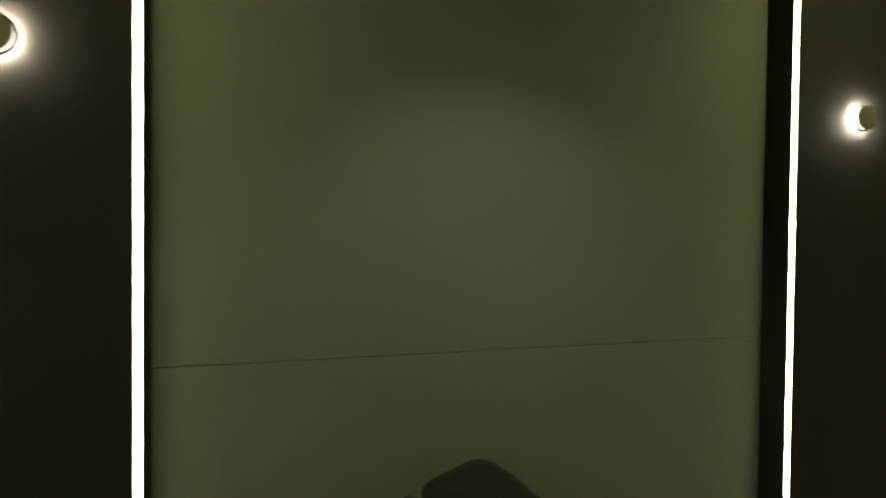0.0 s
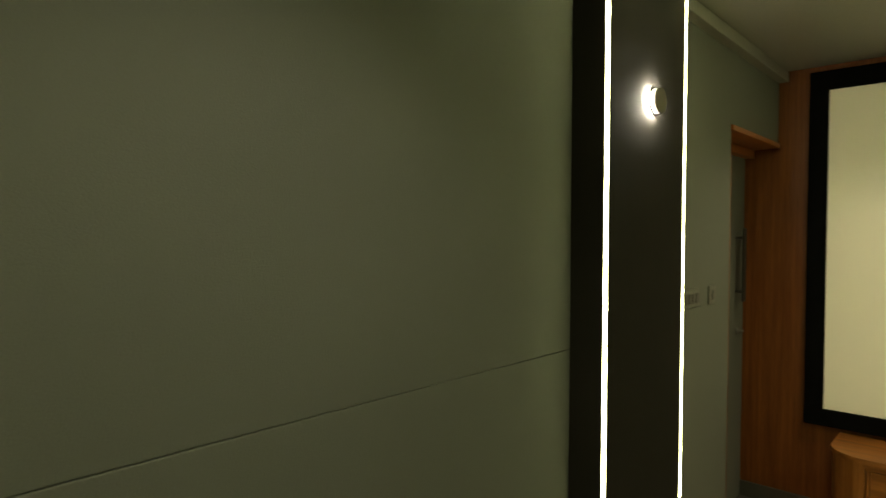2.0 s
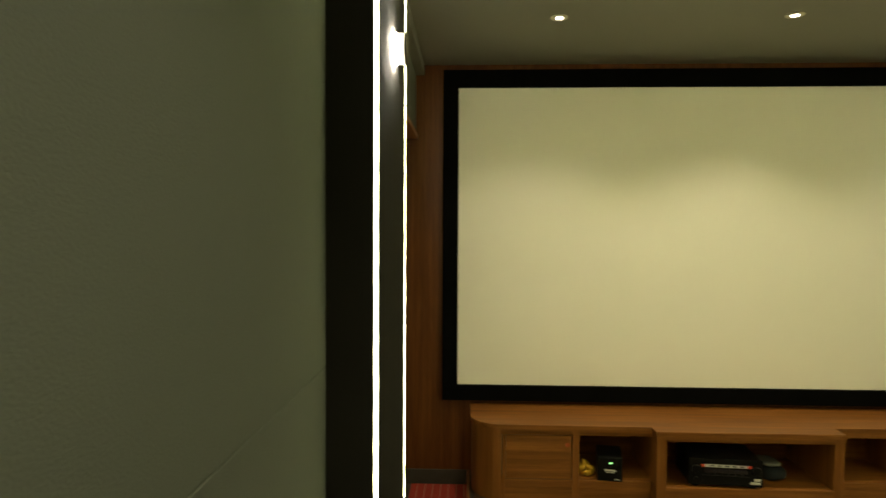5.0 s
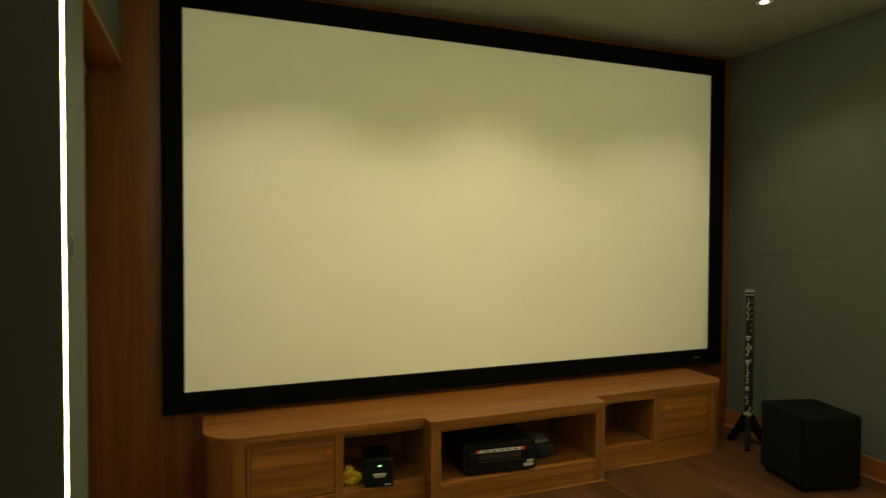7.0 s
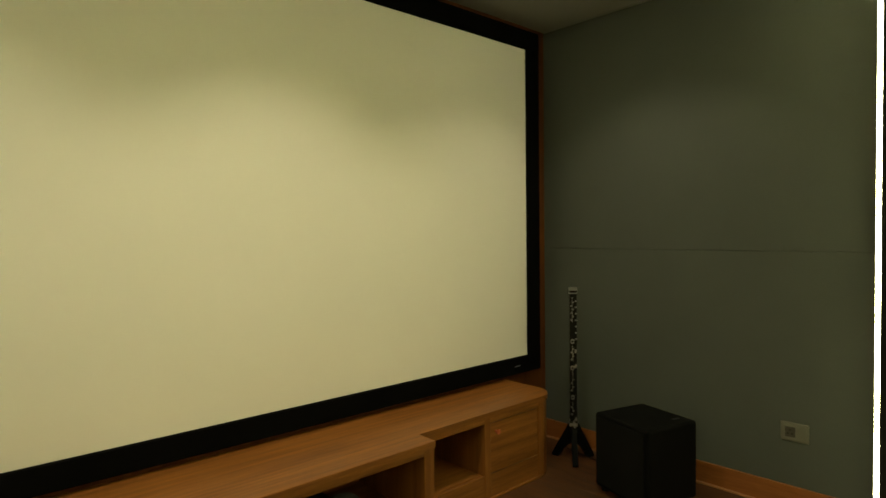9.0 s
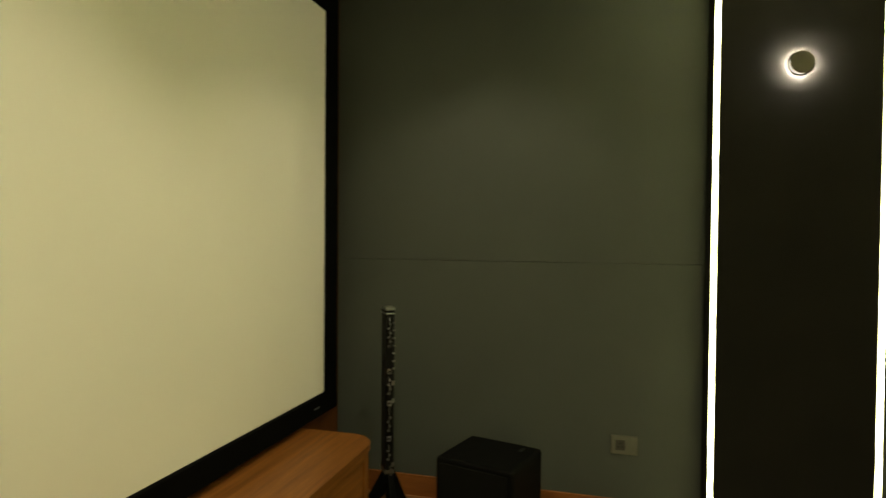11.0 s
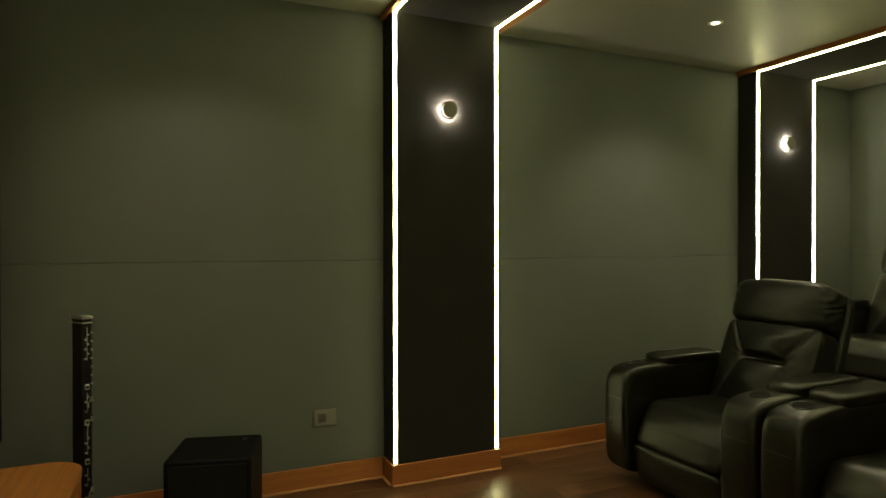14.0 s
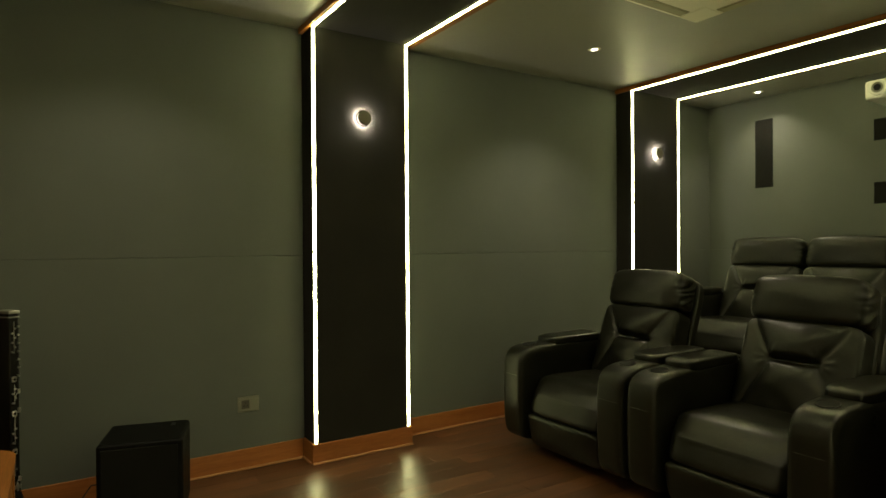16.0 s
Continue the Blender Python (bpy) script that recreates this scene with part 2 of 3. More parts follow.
def cushion(cx, cy, cz, sx, sy, sz, k=6.0, n=12, dent=None, crease=0.0, seed=0.0):
    """A padded block of half sizes sx, sy, sz: a rounded box, with dents and soft creases."""
    bm = bmesh.new()
    bmesh.ops.create_cube(bm, size=2.0)
    bmesh.ops.subdivide_edges(bm, edges=bm.edges[:], cuts=n, use_grid_fill=True)
    for v in bm.verts:
        p = v.co.copy()
        big = max(abs(p.x), abs(p.y), abs(p.z))
        nk = (abs(p.x) ** k + abs(p.y) ** k + abs(p.z) ** k) ** (1 / k)
        q = p * (big / nk)
        w = Vector((q.x * sx, q.y * sy, q.z * sz))
        if dent is not None:
            w = dent(q, w)
        if crease > 0:
            c = noise.noise(Vector((w.x * 9 + seed, w.y * 9, w.z * 14)))
            w += Vector((w.x / (sx * sx), w.y / (sy * sy), w.z / (sz * sz))).normalized() * crease * c
        v.co = Vector((cx, cy, cz)) + w
    return bm


def tube(points, r, n=8):
    """A round tube along a list of points."""
    bm = bmesh.new()
    rings = []
    pts = [Vector(p) for p in points]
    for i, p in enumerate(pts):
        d = (pts[min(i + 1, len(pts) - 1)] - pts[max(i - 1, 0)]).normalized()
        a = d.orthogonal().normalized()
        b = d.cross(a)
        rings.append([bm.verts.new(p + r * (math.cos(2 * math.pi * j / n) * a + math.sin(2 * math.pi * j / n) * b)) for j in range(n)])
    for r0, r1 in zip(rings, rings[1:]):
        o = min(range(n), key=lambda s: sum((r0[j].co - r1[(j + s) % n].co).length for j in range(0, n, 2)))
        for j in range(n):
            bm.faces.new((r0[j], r0[(j + 1) % n], r1[(j + 1 + o) % n], r1[(j + o) % n]))
    bm.faces.new(rings[0])
    bm.faces.new(rings[-1][::-1])
    return bm


def prism(outline, z0, z1, bevel=0.0):
    """An upright block over a closed outline of (x, y)."""
    bm = bmesh.new()
    lo = [bm.verts.new((x, y, z0)) for x, y in outline]
    hi = [bm.verts.new((x, y, z1)) for x, y in outline]
    n = len(outline)
    bm.faces.new(lo[::-1])
    top = bm.faces.new(hi)
    for i in range(n):
        bm.faces.new((lo[i], lo[(i + 1) % n], hi[(i + 1) % n], hi[i]))
    if bevel > 0:
        bmesh.ops.bevel(bm, geom=list(top.edges), offset=bevel, segments=2, profile=0.5, affect="EDGES")
    return bm


def pilaster_pairs():
    for front, rear in RINGS:
        for side in (0, 1):
            yield front, rear, side


def inward(side, d):
    """x at a distance d into the room from the left (0) or right (1) wall face."""
    return d if side == 0 else W - d


# ---- shell ----
TH = 0.2
wall_left = single("wall_left", boxm(-TH, -0.022, DOOR_Y - 0.03, BACK - 0.2, 0.0, CEIL), M_PAINT, "grey-green side wall behind fabric panels", "wall", "structure")
part("door_head_wall", boxm(-TH, 0.0, 0.0, DOOR_Y - 0.03, DOOR_Z + 0.03, CEIL), M_PAINT, wall_left)
part("plain_wall_face", boxm(-0.022, 0.0, DOOR_Y - 0.03, RINGS[0][0] - 0.02, 0.0, CEIL), M_PAINT, wall_left)
wall_right = single("wall_right", boxm(W + 0.022, W + TH, 0.2, BACK - 0.2, 0.0, CEIL), M_PAINT, "grey-green side wall behind fabric panels", "wall", "structure")
wall_back = single("wall_back", boxm(0.0, W, BACK - 0.022, BACK - 0.2, 0.0, CEIL), M_PAINT, "grey-green rear wall behind fabric panels", "wall", "structure")
wall_front = single("wall_front", boxm(-0.5, W + 0.022, 0.002, 0.2, -DROP, CEIL), M_WOOD_V, "teak veneer panelled wall behind the screen", "wall", "structure")
part("dark_skirting", boxm(-TH, 0.37, -0.012, 0.002, -DROP, 0.0, 0.002), M_TILE, wall_front, "dark tile skirting")
ceiling = single("ceiling", boxm(-TH, W + TH, 0.2, BACK - 0.2, CEIL, CEIL + 0.1), M_CEIL, "smooth grey painted ceiling", "ceiling", "structure")

# fabric panels, each a padded board with soft edges
SPANS = ((0.0, RINGS[0][0] + 0.004), (RINGS[0][1] - 0.004, RINGS[1][0] + 0.004), (RINGS[1][1] - 0.004, BACK))
for side, wall in ((0, wall_left), (1, wall_right)):
    for i, (a, b) in enumerate(SPANS):
        if side == 0 and i == 0:
            continue
        for z0, z1 in ((0.05, JOINT - 0.0003), (JOINT + 0.0003, CEIL - 0.0055)):
            part("panel", boxm(inward(side, 0.0), inward(side, -0.022), a, b, z0, z1, 0.0033), M_PANEL, wall)
for x0, x1 in ((0.0, W / 2 - 0.001), (W / 2 + 0.001, W)):
    for z0, z1 in ((0.05, JOINT - 0.0003), (JOINT + 0.0003, CEIL - 0.0055)):
        part("panel", boxm(x0, x1, BACK, BACK - 0.022, z0, z1, 0.0033), M_PANEL, wall_back)

# thin bead where wall meets ceiling
for side in (0, 1):
    for i, (a, b) in enumerate(SPANS):
        if side == 0 and i == 0:
            continue
        single("ceiling_bead", boxm(inward(side, 0.0), inward(side, 0.004), a, b, CEIL - 0.005, CEIL, 0.001), M_WHITE, "thin pale bead between wall and ceiling", "trim", "structure")
single("ceiling_bead", boxm(0.004, W - 0.004, BACK, BACK + 0.004, CEIL - 0.005, CEIL, 0.001), M_WHITE, "thin pale bead between wall and ceiling", "trim", "structure")
# boxed cornice over the entrance
single("cornice", boxm(0.0, 0.055, -0.004, RINGS[0][0] + 0.026, 2.555, CEIL - 0.004, 0.004), M_WHITE, "pale boxed plaster cornice along the ceiling edge", "cornice", "structure")

# ---- lit bays: side columns and ceiling band ----
for front, rear in RINGS:
    for side in (0, 1):
        out = OUTS[side]
        bay = single("pilaster", boxm(inward(side, -0.022), inward(side, out - 0.004), front, rear, 0.0, CEIL - 0.0008, 0.002), M_BLACKF,
                     "black fabric pilaster with lit vertical edges", "pilaster", "structure")
        for ya, yb in ((front - 0.0006, front - 0.0185), (rear + 0.0185, rear + 0.0006)):
            part("led_strip", boxm(inward(side, out - 0.0045), inward(side, out + 0.0034), ya, yb, SK + 0.002, LED_TOP, 0.003), M_STRIP, bay, "glowing white led diffuser strip")
        part("face_panel", boxm(inward(side, out - 0.004), inward(side, out + 0.003), front - 0.0192, rear + 0.0192, SK, LED_TOP, 0.002), M_BLACKF, bay)
    band = single("ceiling_band", boxm(0.0, W, front + 0.023, rear - 0.053, LED_TOP + 0.008, CEIL - 0.0005, 0.001), M_WOOD_H, "dark ceiling band with teak lips and led lines", "ceiling band", "structure")
    xa, xb = OUTS[0] + 0.004, W - OUTS[1] - 0.004
    part("soffit", boxm(xa, xb, front - 0.0155, rear + 0.0155, LED_TOP, LED_TOP + 0.0075, 0.001), M_BLACKF, band, "black fabric soffit")
    for ya, yb in ((front - 0.001, front - 0.0130), (rear + 0.0130, rear + 0.001)):
        part("led_strip", boxm(xa - 0.003, xb + 0.003, ya, yb, LED_TOP - 0.006, LED_TOP + 0.0075, 0.003), M_STRIP_TOP, band, "glowing white led diffuser strip")
    for ya, yb in ((front + 0.025, front), (rear, rear - 0.055)):
        part("lip", boxm(0.002, W - 0.002, ya, yb, LED_TOP - 0.0005, LED_TOP + 0.0075, 0.0015), M_WOOD_H, band, "teak lipping")


# ---- sconces ----
def sconce(m):
    s = thing("wall_sconce", "round bronze wall lamp with a glowing ring, on a black pilaster", "wall lamp", m, "pilaster lamps")
    part("post", cylm(pose(0, 0, 0), 0.026, 0.026, 0.004, 24), M_CAP, s)
    part("rear_diffuser", cylm(pose(0, 0, 0.004), 0.0440, 0.0440, 0.0082, 48), M_BULB_REAR, s, "glowing white diffuser")
    part("ring", cylm(pose(0, 0, 0.0124), 0.0530, 0.0530, 0.0034, 48, 0.001), M_GRILLE, s, "thin dark ring")
    part("diffuser", cylm(pose(0, 0, 0.0160), 0.0435, 0.0435, 0.0155, 48), M_BULB, s, "glowing white diffuser drum")
    part("cap", cylm(pose(0, 0, 0.0317), 0.0455, 0.0455, 0.0065, 48, 0.0015), M_CAP, s, "dark bronze front disc")
    return s


first = None
for front, rear, side in pilaster_pairs():
    ym = (front + rear) / 2
    p = pose(inward(side, OUTS[side] + 0.003), ym, 2.075, 0, 90 if side == 0 else -90, 0)
    if first is None:
        first = sconce(p)
    else:
        copy_thing(first, p)


# ---- downlights ----
def downlight(x, y, dim=1.0):
    d = thing("downlight", "small round recessed ceiling downlight, switched on", "downlight", pose(x, y, CEIL), "ceiling downlights")
    bm = bmesh.new()
    n = 32
    prof = ((0.021, -0.001), (0.043, -0.001), (0.044, -0.004), (0.023, -0.006), (0.0205, -0.004))
    rings = [[bm.verts.new((r * math.cos(2 * math.pi * i / n), r * math.sin(2 * math.pi * i / n), z)) for i in range(n)] for r, z in prof]
    for a in range(len(rings)):
        b = (a + 1) % len(rings)
        for i in range(n):
            bm.faces.new((rings[a][i], rings[a][(i + 1) % n], rings[b][(i + 1) % n], rings[b][i]))
    part("trim_ring", bm, M_ACW, d)
    part("lens", cylm(pose(0, 0, -0.0045), 0.0202, 0.0202, 0.003, 32), M_SPOT, d, "glowing warm lens")
    for watts, cone, blend in ((BEAM_W, 100, 1.0), (SPILL_W, 116, 0.48)):      # the reflector's beam and its wide spill
        lamp = bpy.data.lights.new("downlight_beam", "SPOT")
        lamp.energy, lamp.color, lamp.spot_size, lamp.spot_blend, lamp.shadow_soft_size = watts * dim, WARM, radians(cone), blend, 0.035
        ob = new("downlight_beam", lamp)
        ob.matrix_basis = pose(x, y, CEIL - 0.02)
    return d


for x, y, dim in ((0.785, -0.84, 0.96), (1.93, -0.845, 1.28), (3.19, -0.838, 0.73), (0.68, -3.645, 1.10), (3.185, -3.645, 1.32), (0.63, -5.74, 0.7), (3.24, -5.745, 0.7)):
    downlight(x, y, dim)

# ---- skirting ----
def skirting(x0, x1, y0, y1, bead):
    """A teak board; bead: the way in which its pale quarter-round points."""
    mat = M_WOOD_Y if abs(y1 - y0) > abs(x1 - x0) else M_WOOD_H
    s = single("baseboard", boxm(x0, x1, y0, y1, 0.0, SK, 0.003), mat, "orange teak baseboard with a pale bead at the floor", "baseboard", "structure")
    bx, by = bead
    xa, xb, ya, yb = min(x0, x1), max(x0, x1), min(y0, y1), max(y0, y1)
    if bx:
        e = xb if bx > 0 else xa
        part("bead", boxm(e, e + bx * 0.012, ya, yb, 0.0, 0.013, 0.004), M_WOOD_L, s, "pale wood bead")
    else:
        e = yb if by > 0 else ya
        part("bead", boxm(xa, xb, e, e + by * 0.012, 0.0, 0.013, 0.004), M_WOOD_L, s, "pale wood bead")
    return s


for side in (0, 1):
    d = 1 if side == 0 else -1
    for i, (a, b) in enumerate(SPANS):
        a2 = DOOR_Y - 0.06 if (side == 0 and i == 0) else a
        skirting(inward(side, 0.0), inward(side, 0.014), a2 if i == 0 else a - 0.014, b + 0.014 if i < 2 else b, (d, 0))
for front, rear, side in pilaster_pairs():
    d = 1 if side == 0 else -1
    skirting(inward(side, OUTS[side] - 0.004), inward(side, OUTS[side] + 0.012), front + 0.014, rear - 0.014, (d, 0))
    for y, sy in ((front, 1), (rear, -1)):
        skirting(inward(side, 0.0), inward(side, OUTS[side] - 0.004), y, y + 0.014 * sy, (0, sy))
skirting(0.014, W - 0.014, BACK, BACK + 0.014, (0, 1))

# ---- screen ----
SX0, SX1, SZ0, SZ1 = 0.276, 3.640, 0.569, 2.467
FX0, FX1, FZ0, FZ1 = 0.176, 3.752, 0.468, 2.580
screen = thing("projection_screen", "large blank white projection screen with a black velvet frame", "screen")
part("screen_cloth", boxm(SX0 - 0.01, SX1 + 0.01, -0.028, -0.018, SZ0 - 0.01, SZ1 + 0.01), M_SCREEN, screen, "plain white screen cloth")
part("frame_side", boxm(FX0, SX0, -0.048, 0.0, FZ0 + 0.002, FZ1 - 0.002, 0.006), M_VELVET, screen, "black velvet frame bar")
part("frame_side", boxm(SX1, FX1, -0.048, 0.0, FZ0 + 0.002, FZ1 - 0.002, 0.006), M_VELVET, screen, "black velvet frame bar")
part("frame_top", boxm(FX0, FX1, -0.049, 0.0, SZ1, FZ1, 0.006), M_VELVET, screen, "black velvet frame bar")
part("frame_bottom", boxm(FX0, FX1, -0.049, 0.0, FZ0, SZ0, 0.006), M_VELVET, screen, "black velvet frame bar")
part("badge", boxm(3.50, 3.55, -0.0505, -0.049, 0.514, 0.520), M_STEEL, screen, "tiny grey maker badge")

# ---- media cabinet ----
CT, YW, YC, YR = 0.442, -0.44, -0.52, -0.405      # top height, fronts of the long wing, the middle and the short wing
cab = thing("media_cabinet", "long low teak media cabinet with rounded ends and open niches", "cabinet")
XL, XR = 0.36, 3.45


def arc(cx, cy, r, a0, a1, n=10):
    return [(cx + r * math.cos(radians(a0 + (a1 - a0) * i / n)), cy + r * math.sin(radians(a0 + (a1 - a0) * i / n))) for i in range(n + 1)]


R = 0.18
top_line = [(XL, -0.004)] + arc(XL + R, YW + R, R, 180, 270) + [(1.395, YW), (1.395, YC), (2.43, YC), (2.43, YR)] + arc(XR - 0.14, YR + 0.14, 0.14, 270, 360) + [(XR, -0.004)]
part("top", prism(top_line, CT - 0.028, CT, 0.003), M_WOOD_H, cab, "teak top with lengthwise grain")
part("end_panel", prism([(XL + 0.008, -0.004)] + arc(XL + R, YW + R, R - 0.008, 180, 270) + [(XL + R, YW + 0.03), (XL + 0.05, -0.2), (XL + 0.03, -0.004)], 0.0, CT - 0.029), M_WOOD_U, cab, "curved teak end panel")
part("end_panel", prism([(XR - 0.14, YR + 0.008)] + arc(XR - 0.14, YR + 0.14, 0.132, 270, 360) + [(XR - 0.008, -0.004), (XR - 0.03, -0.004), (XR - 0.05, -0.2), (XR - 0.14, YR + 0.04)], 0.0, CT - 0.029), M_WOOD_U, cab, "curved teak end panel")
part("back_panel", boxm(XL + 0.03, XR - 0.03, -0.006, -0.018, 0.02, CT - 0.03), M_WOOD_H, cab)
NB, NT = 0.125, 0.385
YB = -0.02
# plinths, shelves, lintels
for xa, xb, yf in ((XL + R, 1.40, YW), (1.40, 2.425, YC), (2.425, XR - 0.14, YR)):
    part("plinth", boxm(xa, xb, yf + 0.008, yf + 0.03, 0.0, NB - 0.001, 0.002), M_WOOD_H, cab)
    part("shelf", boxm(xa, xb, yf + 0.031, YB, NB - 0.02, NB), M_WOOD_H, cab)
    part("lintel", boxm(xa, xb, yf + 0.006, yf + 0.03, NT, CT - 0.029, 0.002), M_WOOD_H, cab)
    part("floor_bead", boxm(xa, xb, yf - 0.004, yf + 0.008, 0.0, 0.011, 0.003), M_WOOD_H, cab, "thin teak bead")
for xa, xb, yf in ((0.945, 0.985, YW), (1.40, 1.455, YC), (2.37, 2.425, YC), (2.862, 2.905, YR), (0.545, 0.56, YW), (3.285, 3.33, YR)):
    part("upright", boxm(xa, xb, yf + 0.005, YB, 0.001, CT - 0.029, 0.002), M_WOOD_U, cab)
for xa, xb, kx, yf in ((0.563, 0.942, 0.915, YW), (2.908, 3.282, 2.945, YR)):
    door = part("door", boxm(xa, xb, yf + 0.010, yf + 0.028, NB + 0.004, NT - 0.004, 0.002), M_WOOD_H, cab, "teak door with lengthwise grain")
    kb = cylm(pose(kx, yf + 0.011, 0.335, 90), 0.006, 0.006, 0.014, 16)
    add_cyl(kb, pose(kx, yf - 0.002, 0.335, 90), 0.011, 0.014, 0.012, 20, 0.003)
    part("knob", kb, M_KNOB, door, "small red copper knob")

# ---- recliners ----
def back_pad(hw, hh, deep):
    """The lumbar part of a backrest: a level tuck between two puffed fields, with seams running from its ends to the corners."""
    tz = 0.055

    def dent(q, w):
        if q.y > 0.2:
            dz = w.z - tz
            span = hh * 0.80 if dz > 0 else hh * 1.05
            half = hw * (0.40 + 0.46 * min(1.0, abs(dz) / span))
            u = abs(w.x) / half
            side = math.copysign(1.0, w.x)
            puff = 0.0
            if u < 1:
                puff = 0.034 * (1 - u ** 2.5) * math.sin(math.pi * min(1.0, abs(dz) / span) ** 0.7)
            seam = 0.007 * math.exp(-((abs(w.x) - half) / 0.015) ** 2)
            tuck = 0.040 * math.exp(-(dz / 0.015) ** 2) / (1 + math.exp((abs(w.x) - hw * 0.40) / 0.012))
            ex, d = abs(w.x) - hw * 0.42, math.hypot(abs(w.x) - hw * 0.42, dz)
            fan = 0.003 * math.sin(math.atan2(dz, ex) * 9 + side) * math.exp(-((d - 0.035) / 0.035) ** 2)
            w.y += puff + 0.010 * (1 - (w.x / hw) ** 2) - seam - tuck + fan
        return w
    return cushion(0, 0, 0, hw, deep, hh, 11, 64, dent, 0.003, 3.0)


def head_pad(hw, hh, deep):
    """A pillow that is fuller in the middle, with gathers where the leather is drawn in at its ends."""
    def dent(q, w):
        w.z += 0.012 * (1 - (w.x / hw) ** 2) if q.z > 0 else 0.0
        if q.y > 0:
            w.y += 0.022 * (1 - (w.x / hw) ** 4) * (1 - q.z * q.z)
        end = max(0.0, (abs(q.x) - 0.80) / 0.20)
        if end > 0:
            w.x -= math.copysign(0.0055 * end * (0.5 + 0.5 * math.sin(w.z * 135 + w.y * 70 + 2 * math.sin(w.z * 47))), q.x)
            if q.y > 0:
                w.y -= 0.006 * end * (0.5 + 0.5 * math.sin(w.z * 120 + 1.3))
        return w
    return cushion(0, 0, 0, hw, deep, hh, 6.5, 40, dent, 0.003, 8.0)


def place(bm, m):
    bmesh.ops.transform(bm, matrix=m, verts=bm.verts)
    return bm


def seat_parts(r, cx, sw, front):
    """Seat, footrest and back of one place; sw: half width."""
    def sag(q, w):
        w.z += 0.009 * (1 - q.x ** 4) * (q.z > 0)
        w.z -= 0.035 * (0.5 - 0.5 * q.y) * max(0.0, q.z)
        f = max(0.0, (q.y - 0.1) / 0.9)
        w.z -= 0.045 * f ** 3 * max(0.0, q.z)
        w.y += f ** 2 * (0.009 * (1 - q.x ** 4) * (1 - q.z * q.z) - 0.105 * (0.5 + 0.5 * q.z) ** 1.2)
        return w

    def tuck(q, w):
        w.y += 0.014 * (1 - q.x * q.x) * (1 - q.z * q.z) - 0.045 * (0.5 - 0.5 * q.z) ** 1.5
        return w
    part("seat_cushion", cushion(cx, front - 0.345, 0.373, sw, 0.345, 0.119, 10, 34, sag, 0.003, cx), M_LEATHER, r, smooth=True)
    part("footrest", cushion(cx, front - 0.068, 0.160, sw - 0.003, 0.068, 0.102, 9, 20, tuck, 0.002, cx + 5), M_LEATHER, r, smooth=True)
    back = part("backrest", place(back_pad(sw - 0.004, 0.265, 0.080), pose(cx, front - 0.700, 0.625, 21)), M_LEATHER, r, smooth=True)
    part("headrest", place(head_pad(sw - 0.005, 0.121, 0.090), pose(cx, front - 0.826, 0.981, 18)), M_LEATHER, back, smooth=True)
    part("back_shell", place(cushion(0, 0, 0, sw - 0.006, 0.035, 0.42, 9, 10), pose(cx, front - 0.850, 0.66, 19)), M_LEATHER, back, smooth=True)
    for side in (-1, 1):
        edge = [(side * (sw - 0.006), 0.052, -0.22 + 0.04 * i) for i in range(12)]
        part("piping", place(tube(edge, 0.0035, 8), pose(cx, front - 0.700, 0.625, 21)), M_LEATHER, back, "thin leather piping", smooth=True)


def arm_part(r, x0, x1, front, cup=True):
    cx, hw = (x0 + x1) / 2, (x1 - x0) / 2

    hx, hy, hz = hw - 0.006, 0.42, 0.295

    def dent(q, w):
        w.x += 0.006 * (1 - q.z * q.z) * (1 if q.x > 0 else -1) * abs(q.x)
        up = max(0.0, (q.z - 0.1) / 0.9)
        w.z -= 0.022 * max(0.0, q.y) ** 4 * up * up
        w.y += 0.010 * (1 - q.z * q.z) * max(0.0, q.y) ** 3
        return w
    arm = part("arm", cushion(cx, front - 0.42, 0.365, hx, hy, hz, 9, 24, dent, 0.002, cx), M_LEATHER, r, smooth=True)

    def on_front(u, v):
        s = max(0.0, 1 - abs(u) ** 9 - abs(v) ** 9) ** (1 / 9)
        up = max(0.0, (v - 0.1) / 0.9)
        return (cx + u * hx, front - 0.42 + hy * s + 0.010 * (1 - v * v) * s ** 3, 0.365 + v * hz - 0.022 * s ** 4 * up * up)
    part("seam", tube([on_front(-0.88 + 0.16 * i, 0.40) for i in range(12)], 0.0014, 6), M_STITCH, arm, "stitched seam")
    for u in (-0.80, 0.80):
        part("seam", tube([on_front(u, -0.9 + 0.16 * i) for i in range(11)], 0.0015, 6), M_STITCH, arm, "stitched seam")
    part("armrest_pad", cushion(cx, front - 0.50, 0.668, hw - 0.008, 0.235, 0.031, 5, 14, None, 0.003, cx), M_LEATHER, arm, smooth=True)
    if cup:
        cy, top = front - 0.145, 0.656                   # the arm's top falls a little to the front
        oval = [(0.043 * math.cos(radians(a)), 0.048 * math.sin(radians(a))) for a in range(0, 361, 12)]
        cb = part("cup_holder", tube([(cx + u, cy + v, top + 0.001 - 0.105 * v) for u, v in oval], 0.0022, 8), M_GUNMETAL, arm, "thin dark metal cup holder rim", smooth=True)
        well = prism([(cx + u, cy + v) for u, v in oval[:-1]], top - 0.03, top)
        for v in well.verts:
            v.co.z -= 0.105 * (v.co.y - cy)
        part("well", well, M_GRILLE, cb, "black cup well")
    return arm


